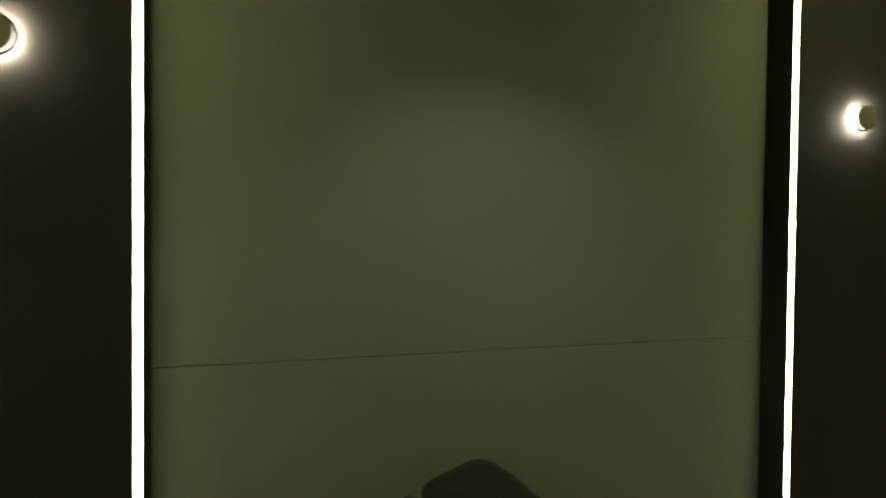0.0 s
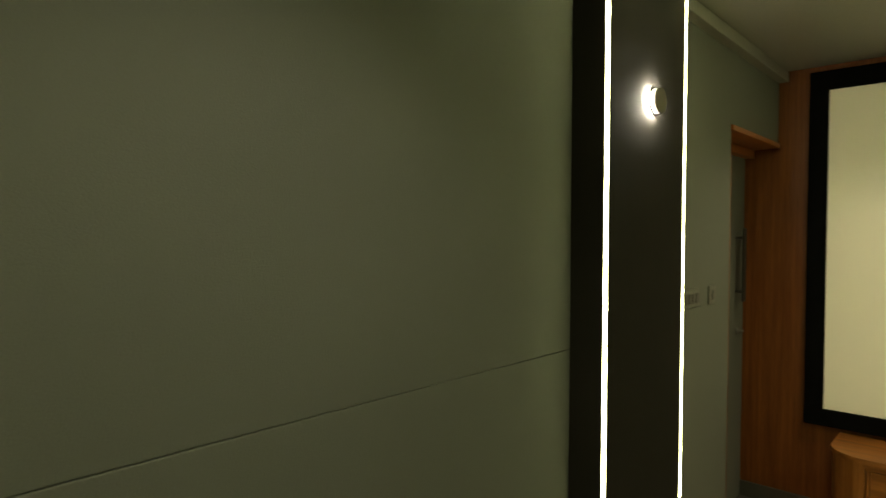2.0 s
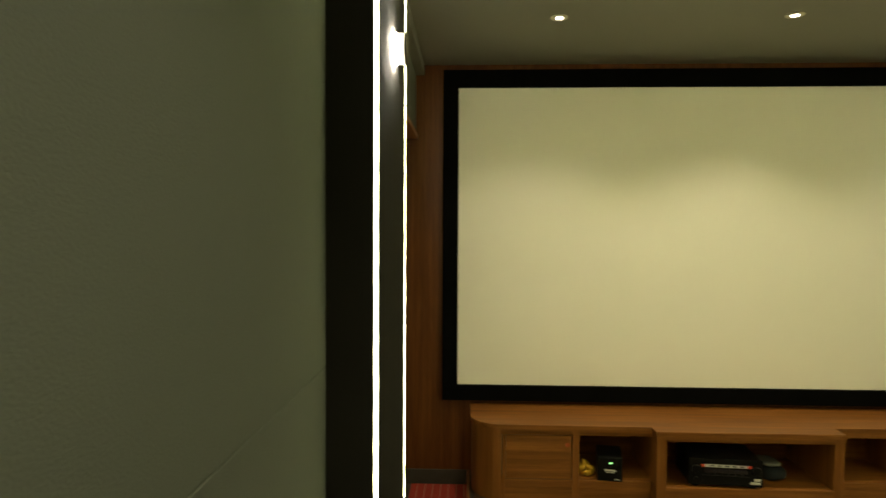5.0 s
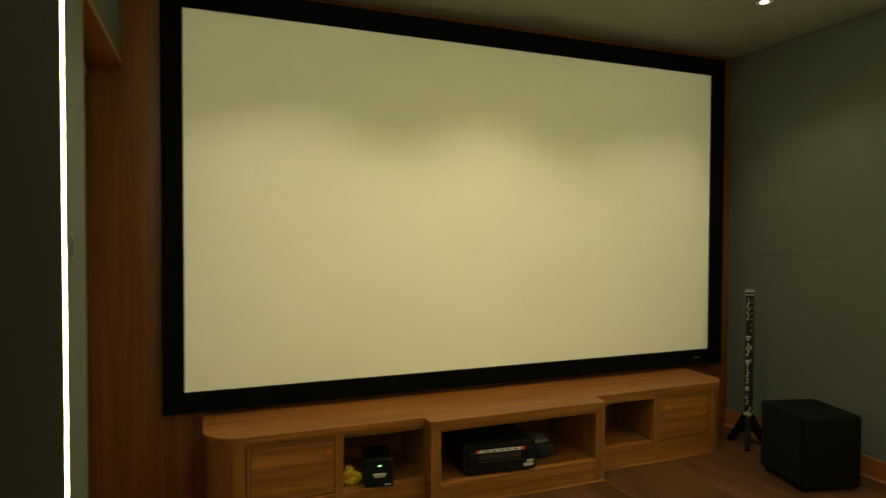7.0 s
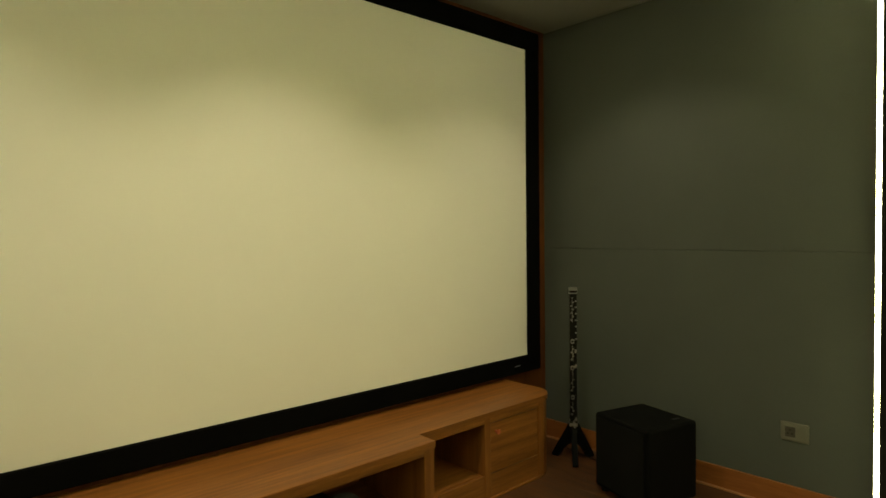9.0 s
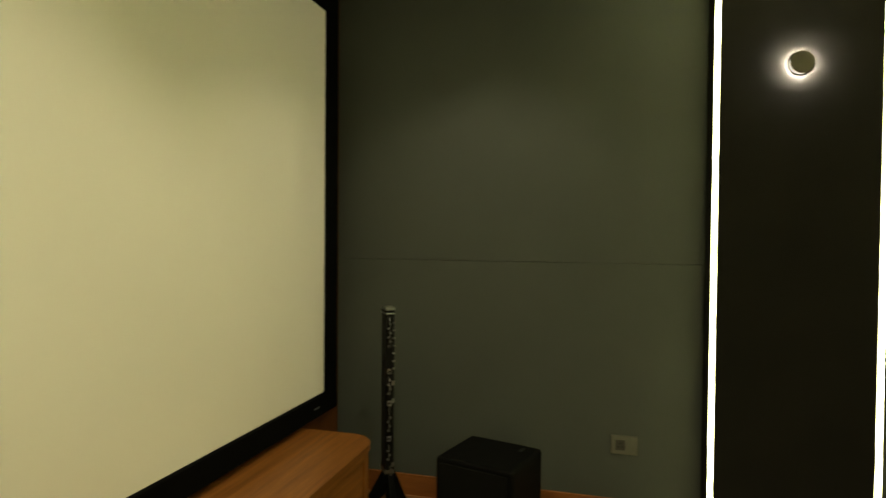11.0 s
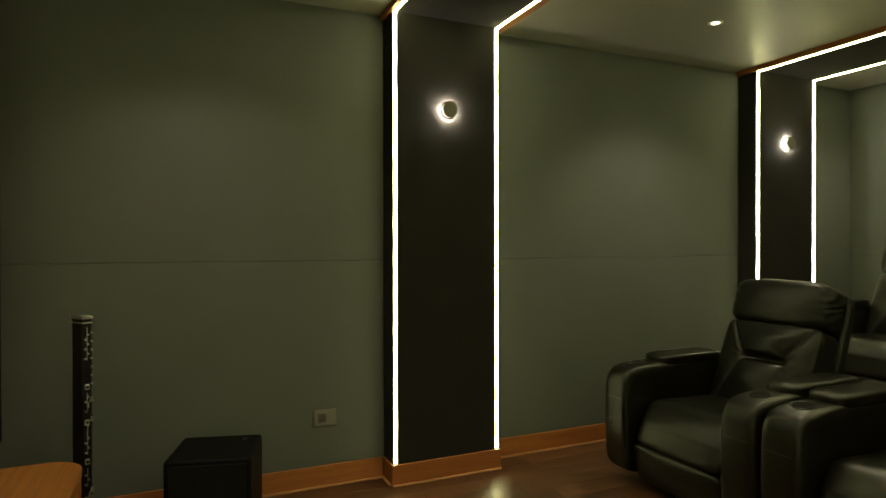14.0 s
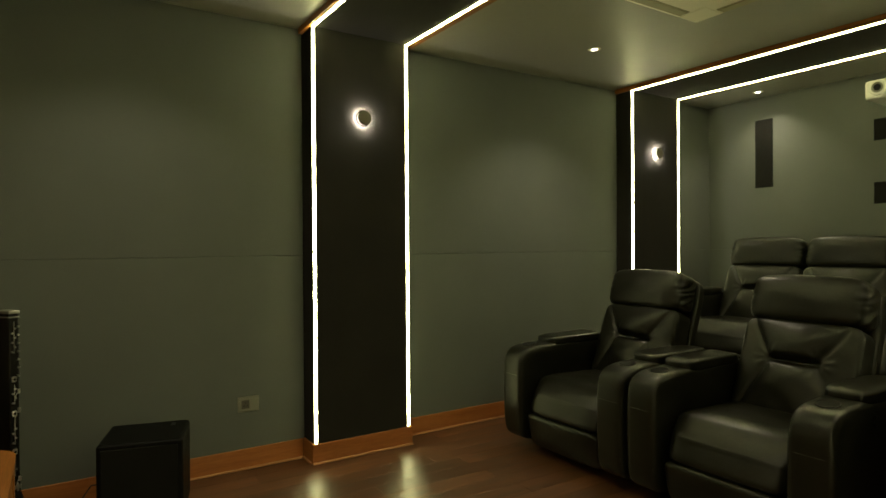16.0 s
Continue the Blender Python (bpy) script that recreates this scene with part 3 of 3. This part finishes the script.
def recliner(m):
    r = thing("recliner", "black leather cinema recliner with padded arms and cup holders, upright", "armchair", m, "front row recliners")
    part("base", boxm(-0.40, 0.40, -0.36, 0.24, 0.0, 0.10, 0.01), M_PLASTIC, r, "dark base frame")
    seat_parts(r, 0.0, 0.285, 0.455)
    arm_part(r, -0.49, -0.295, 0.47)
    arm_part(r, 0.295, 0.49, 0.47)
    return r


chair = recliner(pose(2.845, -3.42, 0))
copy_thing(chair, pose(1.86, -3.42, 0))
copy_thing(chair, pose(0.80, -3.53, 0, 0, 0, 3))

# rear seats on a low platform
RISE = 0.215
platform = single("platform", boxm(0.012, W - 0.012, -4.62, BACK + 0.014, 0.0, RISE, 0.004), M_PLANK, "low dark wooden platform under the rear seats", "platform", "structure")
sofa = thing("recliner_sofa", "black leather four-seat cinema sofa with padded backs, on the rear platform", "sofa", pose(2.10, -5.16, RISE))
part("base", boxm(-1.30, 1.30, -0.36, 0.24, 0.0, 0.10, 0.01), M_PLASTIC, sofa, "dark base frame")
for i in range(4):
    seat_parts(sofa, -0.93 + 0.62 * i, 0.305, 0.45)
arm_part(sofa, -1.435, -1.243, 0.47)
arm_part(sofa, 1.243, 1.435, 0.47)

# ---- subwoofer ----
sub = thing("subwoofer", "black vinyl cube subwoofer with rounded edges, on the floor", "subwoofer", pose(3.50, -0.905, 0, 0, 0, -15))
part("cabinet", boxm(-0.168, 0.168, -0.180, 0.180, 0.022, 0.404, 0.016, 3), M_SUB, sub)
part("grille", boxm(-0.176, -0.168, -0.160, 0.160, 0.042, 0.383, 0.004), M_GRILLE, sub, "black cloth grille")
part("badge", boxm(0.07, 0.12, -0.12, -0.10, 0.4038, 0.4050), M_PLASTIC, sub, "small dull badge")
for sx in (-1, 1):
    for sy in (-1, 1):
        part("foot", cylm(pose(sx * 0.13, sy * 0.14, 0), 0.02, 0.024, 0.024, 16), M_PLASTIC, sub)

# ---- wind instrument on a stand: a slim slab whose narrow edge carries the keys ----
clar = thing("wind_instrument", "tall slim black wind instrument with chrome keys on a black tripod", "instrument", pose(3.645, -0.372, 0, 0, 0, 35))
EDGE, REAR, HALF = -0.028, 0.060, 0.0215
part("body", boxm(EDGE, REAR, -HALF, HALF, 0.2, 1.006, 0.008, 3), M_PLASTIC, clar, "glossy black slab")
for z0, z1, out in ((0.995, 1.008, 0.003), (0.976, 0.983, 0.002), (0.200, 0.220, 0.002)):
    part("band", boxm(EDGE - out, REAR + out, -HALF - out, HALF + out, z0, z1, 0.003), M_CHROME, clar, "chrome band")
part("foot_block", boxm(-0.020, 0.020, -0.020, 0.020, 0.150, 0.203, 0.006), M_PLASTIC, clar)
for i in range(7):
    part("key", cylm(pose(EDGE + 0.001, -0.016, 0.935 - 0.037 * i, 0, -90), 0.0052, 0.0042, 0.008, 14, 0.0008), M_CHROME, clar, "small chrome key")
for z in (0.700, 0.545, 0.373):
    button = part("button", boxm(EDGE - 0.006, EDGE + 0.001, -0.006, 0.014, z - 0.013, z + 0.013, 0.005, 3), M_CHROME, clar, "rounded square chrome button")
    part("button_pad", cylm(pose(EDGE - 0.0055, 0.004, z, 0, -90), 0.0062, 0.0058, 0.0015, 18), M_PLASTIC, button, "black pad")
for z in (0.643, 0.557, 0.247):
    lever = part("lever", boxm(EDGE - 0.009, EDGE + 0.001, -0.020, -0.010, z - 0.011, z + 0.011, 0.003), M_CHROME, clar, "short chrome lever")
    part("lever_arm", tube([(EDGE - 0.005, -0.012, z), (EDGE - 0.007, -0.002, z - 0.012), (EDGE - 0.006, 0.004, z - 0.034), (EDGE - 0.002, 0.002, z - 0.056)], 0.0018, 8), M_CHROME, lever, "bent chrome arm", smooth=True)
for z0, z1 in ((0.815, 0.960), (0.585, 0.675), (0.405, 0.510), (0.265, 0.345)):
    rod = part("key_rod", tube([(EDGE - 0.0045, 0.004, z0), (EDGE - 0.0045, 0.004, z1)], 0.0014, 8), M_CHROME, clar, "thin chrome rod", smooth=True)
    n = int((z1 - z0) / 0.021)
    for k in range(n):
        z = z0 + 0.008 + k * 0.021
        part("key_cup", cylm(pose(EDGE - 0.0002, 0.0045 + 0.0055 * (-1) ** k, z, 0, -90), 0.0048, 0.0042, 0.006, 14, 0.0008), M_CHROME, rod, "small chrome cup")
for deg in (-175, -55, 65):
    blade = bmesh.new()
    prof = [(0.012, 0.215), (0.030, 0.205), (0.135, 0.012), (0.130, 0.0), (0.095, 0.0), (0.060, 0.055), (0.012, 0.095)]
    lo = [blade.verts.new((px, -0.014 - 0.010 * (0.2 - pz), pz)) for px, pz in prof]
    hi = [blade.verts.new((px, 0.014 + 0.010 * (0.2 - pz), pz)) for px, pz in prof]
    blade.faces.new(lo)
    blade.faces.new(hi[::-1])
    for j in range(len(prof)):
        k = (j + 1) % len(prof)
        blade.faces.new((lo[k], lo[j], hi[j], hi[k]))
    part("leg", place(blade, pose(0, 0, 0, 0, 0, deg)), M_SUB, clar, "splayed black leg")
part("clasp", boxm(-0.036, -0.029, -0.010, -0.002, 0.15, 0.23, 0.002), M_CHROME, clar, "bright stand clasp")

# ---- switches and sockets ----
def plate(name, label, m, w, h, keys, body=None):
    """A wall plate facing the local +x side."""
    s = thing(name, label, "switch" if "switch" in name else "socket", m)
    body = body or M_PLATE
    part("frame", boxm(0.0, 0.0085, -w / 2, w / 2, -h / 2, h / 2, 0.006), body, s)
    part("inner_panel", boxm(0.0084, 0.010, -w * 0.41, w * 0.41, -h * 0.37, h * 0.37, 0.001), body, s)
    for y0, y1, kind in keys:
        if kind == "key":
            part("rocker", boxm(0.0101, 0.0135, y0, y1, -h * 0.27, h * 0.27, 0.002), M_GREYKEY, s, "grey rocker")
        elif kind == "blank":
            part("blank_cover", boxm(0.0101, 0.0118, y0, y1, -h * 0.3, h * 0.3, 0.001), body, s, "blank cover")
        else:
            sk = part("insert", boxm(0.0101, 0.012, y0, y1, -h * 0.27, h * 0.27, 0.001), M_INSERT, s, "dark grey socket insert")
            for dy, dz in ((0, 0.009), (-0.009, -0.008), (0.009, -0.008)):
                part("hole", cylm(pose(0.0119, (y0 + y1) / 2 + dy, dz, 0, 90), 0.0042, 0.0042, 0.0008, 12), M_DARK, sk)
    return s


plate("wall_socket", "ivory plastic power socket with a grey insert", pose(W, -1.481, 0.376, 0, 0, 180), 0.122, 0.09, ((-0.040, 0.004, "socket"), (0.008, 0.040, "blank")))
plate("light_switch", "grey-green plastic switch plate with four dark rockers", pose(0, -1.435, 1.318), 0.20, 0.088, tuple((-0.084 + 0.042 * i, -0.045 + 0.042 * i, "key") for i in range(4)), M_PLATE_G)
plate("light_switch", "grey-green plastic switch plate with one dark rocker", pose(0, -1.165, 1.318), 0.09, 0.092, ((-0.018, 0.018, "key"),), M_PLATE_G)
plate("wall_socket", "ivory plastic power socket with a grey insert", pose(0, -1.42, 0.32), 0.122, 0.09, ((-0.004, 0.040, "socket"), (-0.040, -0.010, "key")))

# ---- entrance ----
door_1 = thing("door_1", "closed grey-green flush door with a long dark pull in a deep teak reveal", "door", None, "", "structure")
part("leaf", boxm(-0.230, -0.190, DOOR_Y + 0.001, -0.001, -DROP + 0.005, DOOR_Z - 0.004, 0.002), M_PAINT, door_1)
part("jamb", boxm(-0.232, -0.004, DOOR_Y - 0.03, DOOR_Y, -DROP, DOOR_Z, 0.003), M_WOOD_V, door_1, "teak door lining")
part("head", boxm(-0.232, 0.012, DOOR_Y - 0.03, -0.001, DOOR_Z + 0.001, DOOR_Z + 0.03, 0.003), M_WOOD_Y, door_1, "teak door lining")
part("stop", boxm(-0.188, -0.135, DOOR_Y + 0.002, -0.002, DOOR_Z - 0.05, DOOR_Z - 0.0005, 0.003), M_WOOD_Y, door_1, "teak door stop")
hd = part("handle", boxm(-0.150, -0.135, -0.175, -0.130, 1.19, 1.65, 0.004), M_GUNMETAL, door_1, "long flat dark metal pull")
for z in (1.25, 1.59):
    part("post", cylm(pose(-0.191, -0.152, z, 0, 90), 0.009, 0.009, 0.043, 14), M_GUNMETAL, hd)
lk = cylm(pose(-0.191, -0.13, 1.0, 0, 90), 0.018, 0.018, 0.012, 20, 0.002)
add_cyl(lk, pose(-0.179, -0.13, 1.0, 0, 90), 0.007, 0.007, 0.03, 12)
part("lock", lk, M_STEEL, door_1, "round steel lock")
part("threshold", boxm(-0.19, -0.02, DOOR_Y, -0.014, -DROP, -DROP + 0.004), M_TILE, door_1)
rug = thing("door_mat", "red striped carpet mat on the sunken entrance landing", "mat")
part("carpet", boxm(-0.02, 0.352, DOOR_Y + 0.03, -0.022, -DROP, -DROP + 0.012, 0.003), M_REDRUG, rug)
for i in range(7):
    x = 0.02 + i * 0.05
    part("stripe", boxm(x, x + 0.005, DOOR_Y + 0.034, -0.026, -DROP + 0.0121, -DROP + 0.0135), M_RUGLINE, rug, "thin pale stripe")

# ---- in the cabinet ----
amp = thing("av_receiver", "black av receiver with a pale label strip in the middle niche", "amplifier", pose(1.80, -0.325, NB, 0, 0, -5))
part("case", boxm(-0.195, 0.195, -0.17, 0.10, 0.012, 0.160, 0.004), M_PLASTIC, amp)
part("front_panel", boxm(-0.198, 0.198, -0.178, -0.171, 0.014, 0.163, 0.003), M_PLASTIC, amp, "glossy black front")
part("display_window", boxm(-0.115, 0.115, -0.1792, -0.1782, 0.083, 0.108, 0.0004), M_LENS, amp, "dark glass display window")
part("label_strip", boxm(-0.118, 0.128, -0.1795, -0.1782, 0.117, 0.132), M_SILVER, amp, "pale printed strip")
for i in range(5):
    part("lettering_bar", boxm(-0.085 + i * 0.040, -0.060 + i * 0.040, -0.1799, -0.1796, 0.1215, 0.1275), M_INSERT, amp, "grey lettering bar")
for a, b in ((-0.132, -0.112), (0.116, 0.138)):
    part("label_end", boxm(a, b, -0.1804, -0.1800, 0.117, 0.132), M_REDLAB, amp, "orange-red strip end")
flap = part("front_flap", boxm(-0.125, 0.125, -0.1800, -0.1782, 0.024, 0.072, 0.0006), M_PLASTIC, amp, "hinged black flap")
part("flap_edge", boxm(-0.123, 0.123, -0.1808, -0.1801, 0.0695, 0.0712), M_GREYKEY, flap, "thin grey edge")
for kx, kz, kr in ((-0.160, 0.105, 0.024), (0.162, 0.105, 0.024), (-0.160, 0.050, 0.011)):
    part("dial", cylm(pose(kx, -0.178, kz, 90), kr, kr * 0.93, 0.016, 28, 0.002), M_PLASTIC, amp, "round black dial")
for i in range(6):
    part("button", cylm(pose(-0.09 + i * 0.036, -0.1782, 0.0775, 90), 0.004, 0.004, 0.002, 12), M_GREYKEY, amp, "small grey button")
part("sticker", boxm(0.132, 0.187, -0.1795, -0.1782, 0.028, 0.043), M_SILVER, amp, "small white sticker")
part("sticker", boxm(0.150, 0.187, -0.1795, -0.1782, 0.048, 0.061), M_SILVER, amp, "small white sticker")
for sx in (-0.155, 0.155):
    for sy in (-0.14, 0.07):
        part("foot", cylm(pose(sx, sy, 0), 0.02, 0.02, 0.013, 14), M_PLASTIC, amp)
for i in range(9):
    part("top_vent", boxm(-0.15 + i * 0.036, -0.132 + i * 0.036, -0.12, 0.06, 0.1602, 0.1612), M_DARK, amp)

ups = thing("power_unit", "small black upright power unit with a green light", "power unit", pose(1.180, -0.345, NB, 0, 0, -10))
part("case", boxm(-0.075, 0.065, -0.10, 0.10, 0.0, 0.141, 0.006), M_PLASTIC, ups)
part("front_bezel", boxm(-0.066, 0.056, -0.1018, -0.1001, 0.008, 0.133, 0.001), M_PLASTIC, ups)
part("status_light", boxm(-0.010, 0.006, -0.1030, -0.1019, 0.104, 0.110), M_LED, ups, "small green light")
part("power_button", cylm(pose(-0.002, -0.1018, 0.092, 90), 0.010, 0.009, 0.003, 20), M_PLASTIC, ups, "round black button")
part("lettering_bar", boxm(-0.034, 0.030, -0.1026, -0.1019, 0.060, 0.070), M_SILVER, ups, "pale lettering bar")
part("lettering_bar", boxm(-0.028, 0.024, -0.1026, -0.1019, 0.051, 0.055), M_SILVER, ups, "pale lettering bar")
part("lettering_bar", boxm(0.020, 0.052, -0.1026, -0.1019, 0.012, 0.017), M_SILVER, ups, "pale lettering bar")

toy = bmesh.new()
for cx, cy, cz, r in ((1.022, -0.33, 0.030, 0.028), (1.075, -0.35, 0.026, 0.026), (1.045, -0.34, 0.066, 0.022), (1.025, -0.355, 0.048, 0.016), (1.080, -0.365, 0.046, 0.015), (1.055, -0.37, 0.020, 0.018), (1.06, -0.36, 0.05, 0.014), (1.03, -0.37, 0.022, 0.014)):
    bmesh.ops.create_icosphere(toy, subdivisions=3, radius=r, matrix=Matrix.Translation((cx - 0.012, cy, NB + cz)))
for v in toy.verts:
    v.co += 0.009 * noise.noise_vector(v.co * 110) + 0.004 * noise.noise_vector(v.co * 260)
    v.co.z = max(v.co.z, NB)
single("yellow_bundle", toy, M_YELLOW, "crumpled yellow plush bundle in a cabinet niche", "bundle", smooth=True)

bag = thing("cloth_bag", "dark navy cloth bag with a grey flap beside the receiver", "bag", pose(2.115, -0.31, NB))


def slump(q, w):
    w.z *= 1 - 0.35 * q.x
    return w


part("body", cushion(0, 0, 0.042, 0.070, 0.095, 0.042, 3.5, 12, slump, 0.010, 2), M_NAVY, bag, smooth=True)
part("flap", cushion(-0.014, -0.015, 0.094, 0.055, 0.072, 0.011, 3.5, 10, slump, 0.007, 7), M_GREYC, bag, "grey flap", smooth=True)
cable = tube([(2.02, -0.12, NB + 0.10), (2.00, -0.10, NB + 0.17), (1.96, -0.12, NB + 0.22), (1.93, -0.10, NB + 0.15), (1.95, -0.06, NB + 0.004)], 0.004)
single("cable", cable, M_DARK, "thin black cable behind the receiver", "cable", smooth=True)
single("cable", tube([(3.60, -0.75, 0.16), (3.63, -0.68, 0.15), (3.66, -0.62, 0.05), (3.70, -0.52, 0.006), (3.76, -0.2, 0.006)], 0.003), M_DARK, "thin black cable behind the subwoofer", "cable", smooth=True)

# ---- ceiling and rear wall fittings ----
ac = thing("ac_cassette", "white ceiling cassette air conditioner with a grille and air slots", "air conditioner", pose(1.99, -3.25, CEIL))
part("panel", boxm(-0.485, 0.485, -0.48, 0.48, -0.034, -0.0005, 0.012), M_ACW, ac)
gr = part("grille", boxm(-0.27, 0.27, -0.27, 0.27, -0.041, -0.0345, 0.004), M_ACW, ac, "square intake grille")
for i in range(11):
    y = -0.22 + i * 0.044
    part("slat", boxm(-0.24, 0.24, y - 0.014, y + 0.014, -0.044, -0.0412, 0.001), M_ACW, gr)
for sx, sy in ((0, 1), (0, -1), (1, 0), (-1, 0)):
    cx, cy = sx * 0.425, sy * 0.425
    hx, hy = (0.295, 0.036) if sy else (0.036, 0.295)
    part("air_slot", boxm(cx - hx, cx + hx, cy - hy, cy + hy, -0.0355, -0.0345), M_SLOT, ac, "grey air slot")
    part("flap", boxm(cx - hx + 0.008, cx + hx - 0.008, cy - hy + 0.006, cy + hy - 0.006, -0.041, -0.036, 0.002), M_SLOT, ac, "olive-grey louvre flap")
for sx in (-1, 1):
    for sy in (-1, 1):
        part("corner_cover", boxm(sx * 0.385 - 0.08, sx * 0.385 + 0.08, sy * 0.385 - 0.08, sy * 0.385 + 0.08, -0.0385, -0.0345, 0.002), M_ACW, ac)

pj = thing("projector", "white ceiling-hung home cinema projector with a dark lens", "projector", pose(1.96, -5.42, 2.335))
part("case", boxm(-0.25, 0.25, -0.20, 0.18, -0.068, 0.062, 0.02, 3), M_PROJ, pj)
part("lens_barrel", cylm(pose(0.165, 0.178, 0.004, -90), 0.056, 0.050, 0.022, 32, 0.004), M_PROJ, pj, "white lens ring")
part("lens_bezel", cylm(pose(0.165, 0.1982, 0.004, -90), 0.037, 0.035, 0.003, 32), M_PLATE, pj, "grey lens bezel")
part("lens", cylm(pose(0.165, 0.2004, 0.004, -90), 0.023, 0.021, 0.004, 32), M_LENS, pj, "dark glass lens")
for i in range(6):
    part("vent", boxm(-0.21, -0.06, 0.1795, 0.1812, -0.045 + i * 0.016, -0.038 + i * 0.016), M_GREYKEY, pj)
part("pole", cylm(pose(0, -0.02, 0.061), 0.018, 0.018, CEIL - 2.335 - 0.066, 20), M_PROJ, pj, "white ceiling pole")
part("ceiling_plate", cylm(pose(0, -0.02, CEIL - 2.335 - 0.012), 0.06, 0.06, 0.0115, 28), M_PROJ, pj)

for x0, x1, z0, z1 in ((3.225, 3.39, 1.795, 2.415), (0.465, 0.63, 1.795, 2.415), (2.27, 2.437, 2.09, 2.258), (2.27, 2.437, 1.594, 1.764), (1.42, 1.587, 2.09, 2.258), (1.42, 1.587, 1.594, 1.764)):
    sp = thing("wall_speaker", "flush black cloth-fronted speaker set in the rear wall", "speaker", None, "rear wall speakers")
    part("grille", boxm(x0 + 0.004, x1 - 0.004, BACK + 0.0005, BACK + 0.007, z0 + 0.004, z1 - 0.004, 0.003), M_GRILLE, sp)
    part("rim", boxm(x0, x1, BACK + 0.0002, BACK + 0.004, z0, z1, 0.002), M_PLASTIC, sp)

# ---- floor: slab, landing and planks ----
floor = single("floor", prism([(0.355, 0.0), (0.355, DOOR_Y - 0.03), (-0.022, DOOR_Y - 0.03), (-0.022, BACK - 0.022), (W + 0.022, BACK - 0.022), (W + 0.022, 0.002), (0.355, 0.002)][1:], -0.12, -0.010), M_TILE, "dark walnut plank floor", "floor", "structure")
part("landing", boxm(-0.5, 0.355, DOOR_Y - 0.03, 0.002, -0.16, -DROP), M_TILE, floor, "sunken dark entrance landing")
part("landing_edge", boxm(0.340, 0.356, DOOR_Y - 0.014, -0.012, -DROP, 0.001, 0.002), M_WOOD_Y, floor, "teak step edge")
part("landing_edge", boxm(0.013, 0.356, DOOR_Y - 0.03, DOOR_Y - 0.015, -DROP, 0.001, 0.002), M_WOOD_H, floor, "teak step edge")
PW, PL = 0.128, 1.22
cache = {}
rng = random.Random(5)
x = 0.0
while x < W - 0.01:
    y = 0.0 - rng.random() * PL
    edge = [0.0]
    while y > BACK:
        edge.append(y)
        y -= PL
    edge.append(BACK)
    wd = min(PW, W - x)
    for a, b in zip(edge, edge[1:]):
        if x < 0.36:
            if b > DOOR_Y - 0.03:
                continue
            a = min(a, DOOR_Y - 0.031)
        if a - b < 0.02:
            continue
        key = (round(wd, 3), round(a - b, 3))
        if key not in cache:
            cache[key] = mesh_of("plank", boxm(0.0003, wd - 0.0003, -(a - b) + 0.0003, -0.0003, -0.0095, 0.0, 0.0006, 1), M_PLANK)
        ob = new("plank", cache[key])
        ob.parent = floor
        ob.location = (x, a, 0.0)
    x += PW
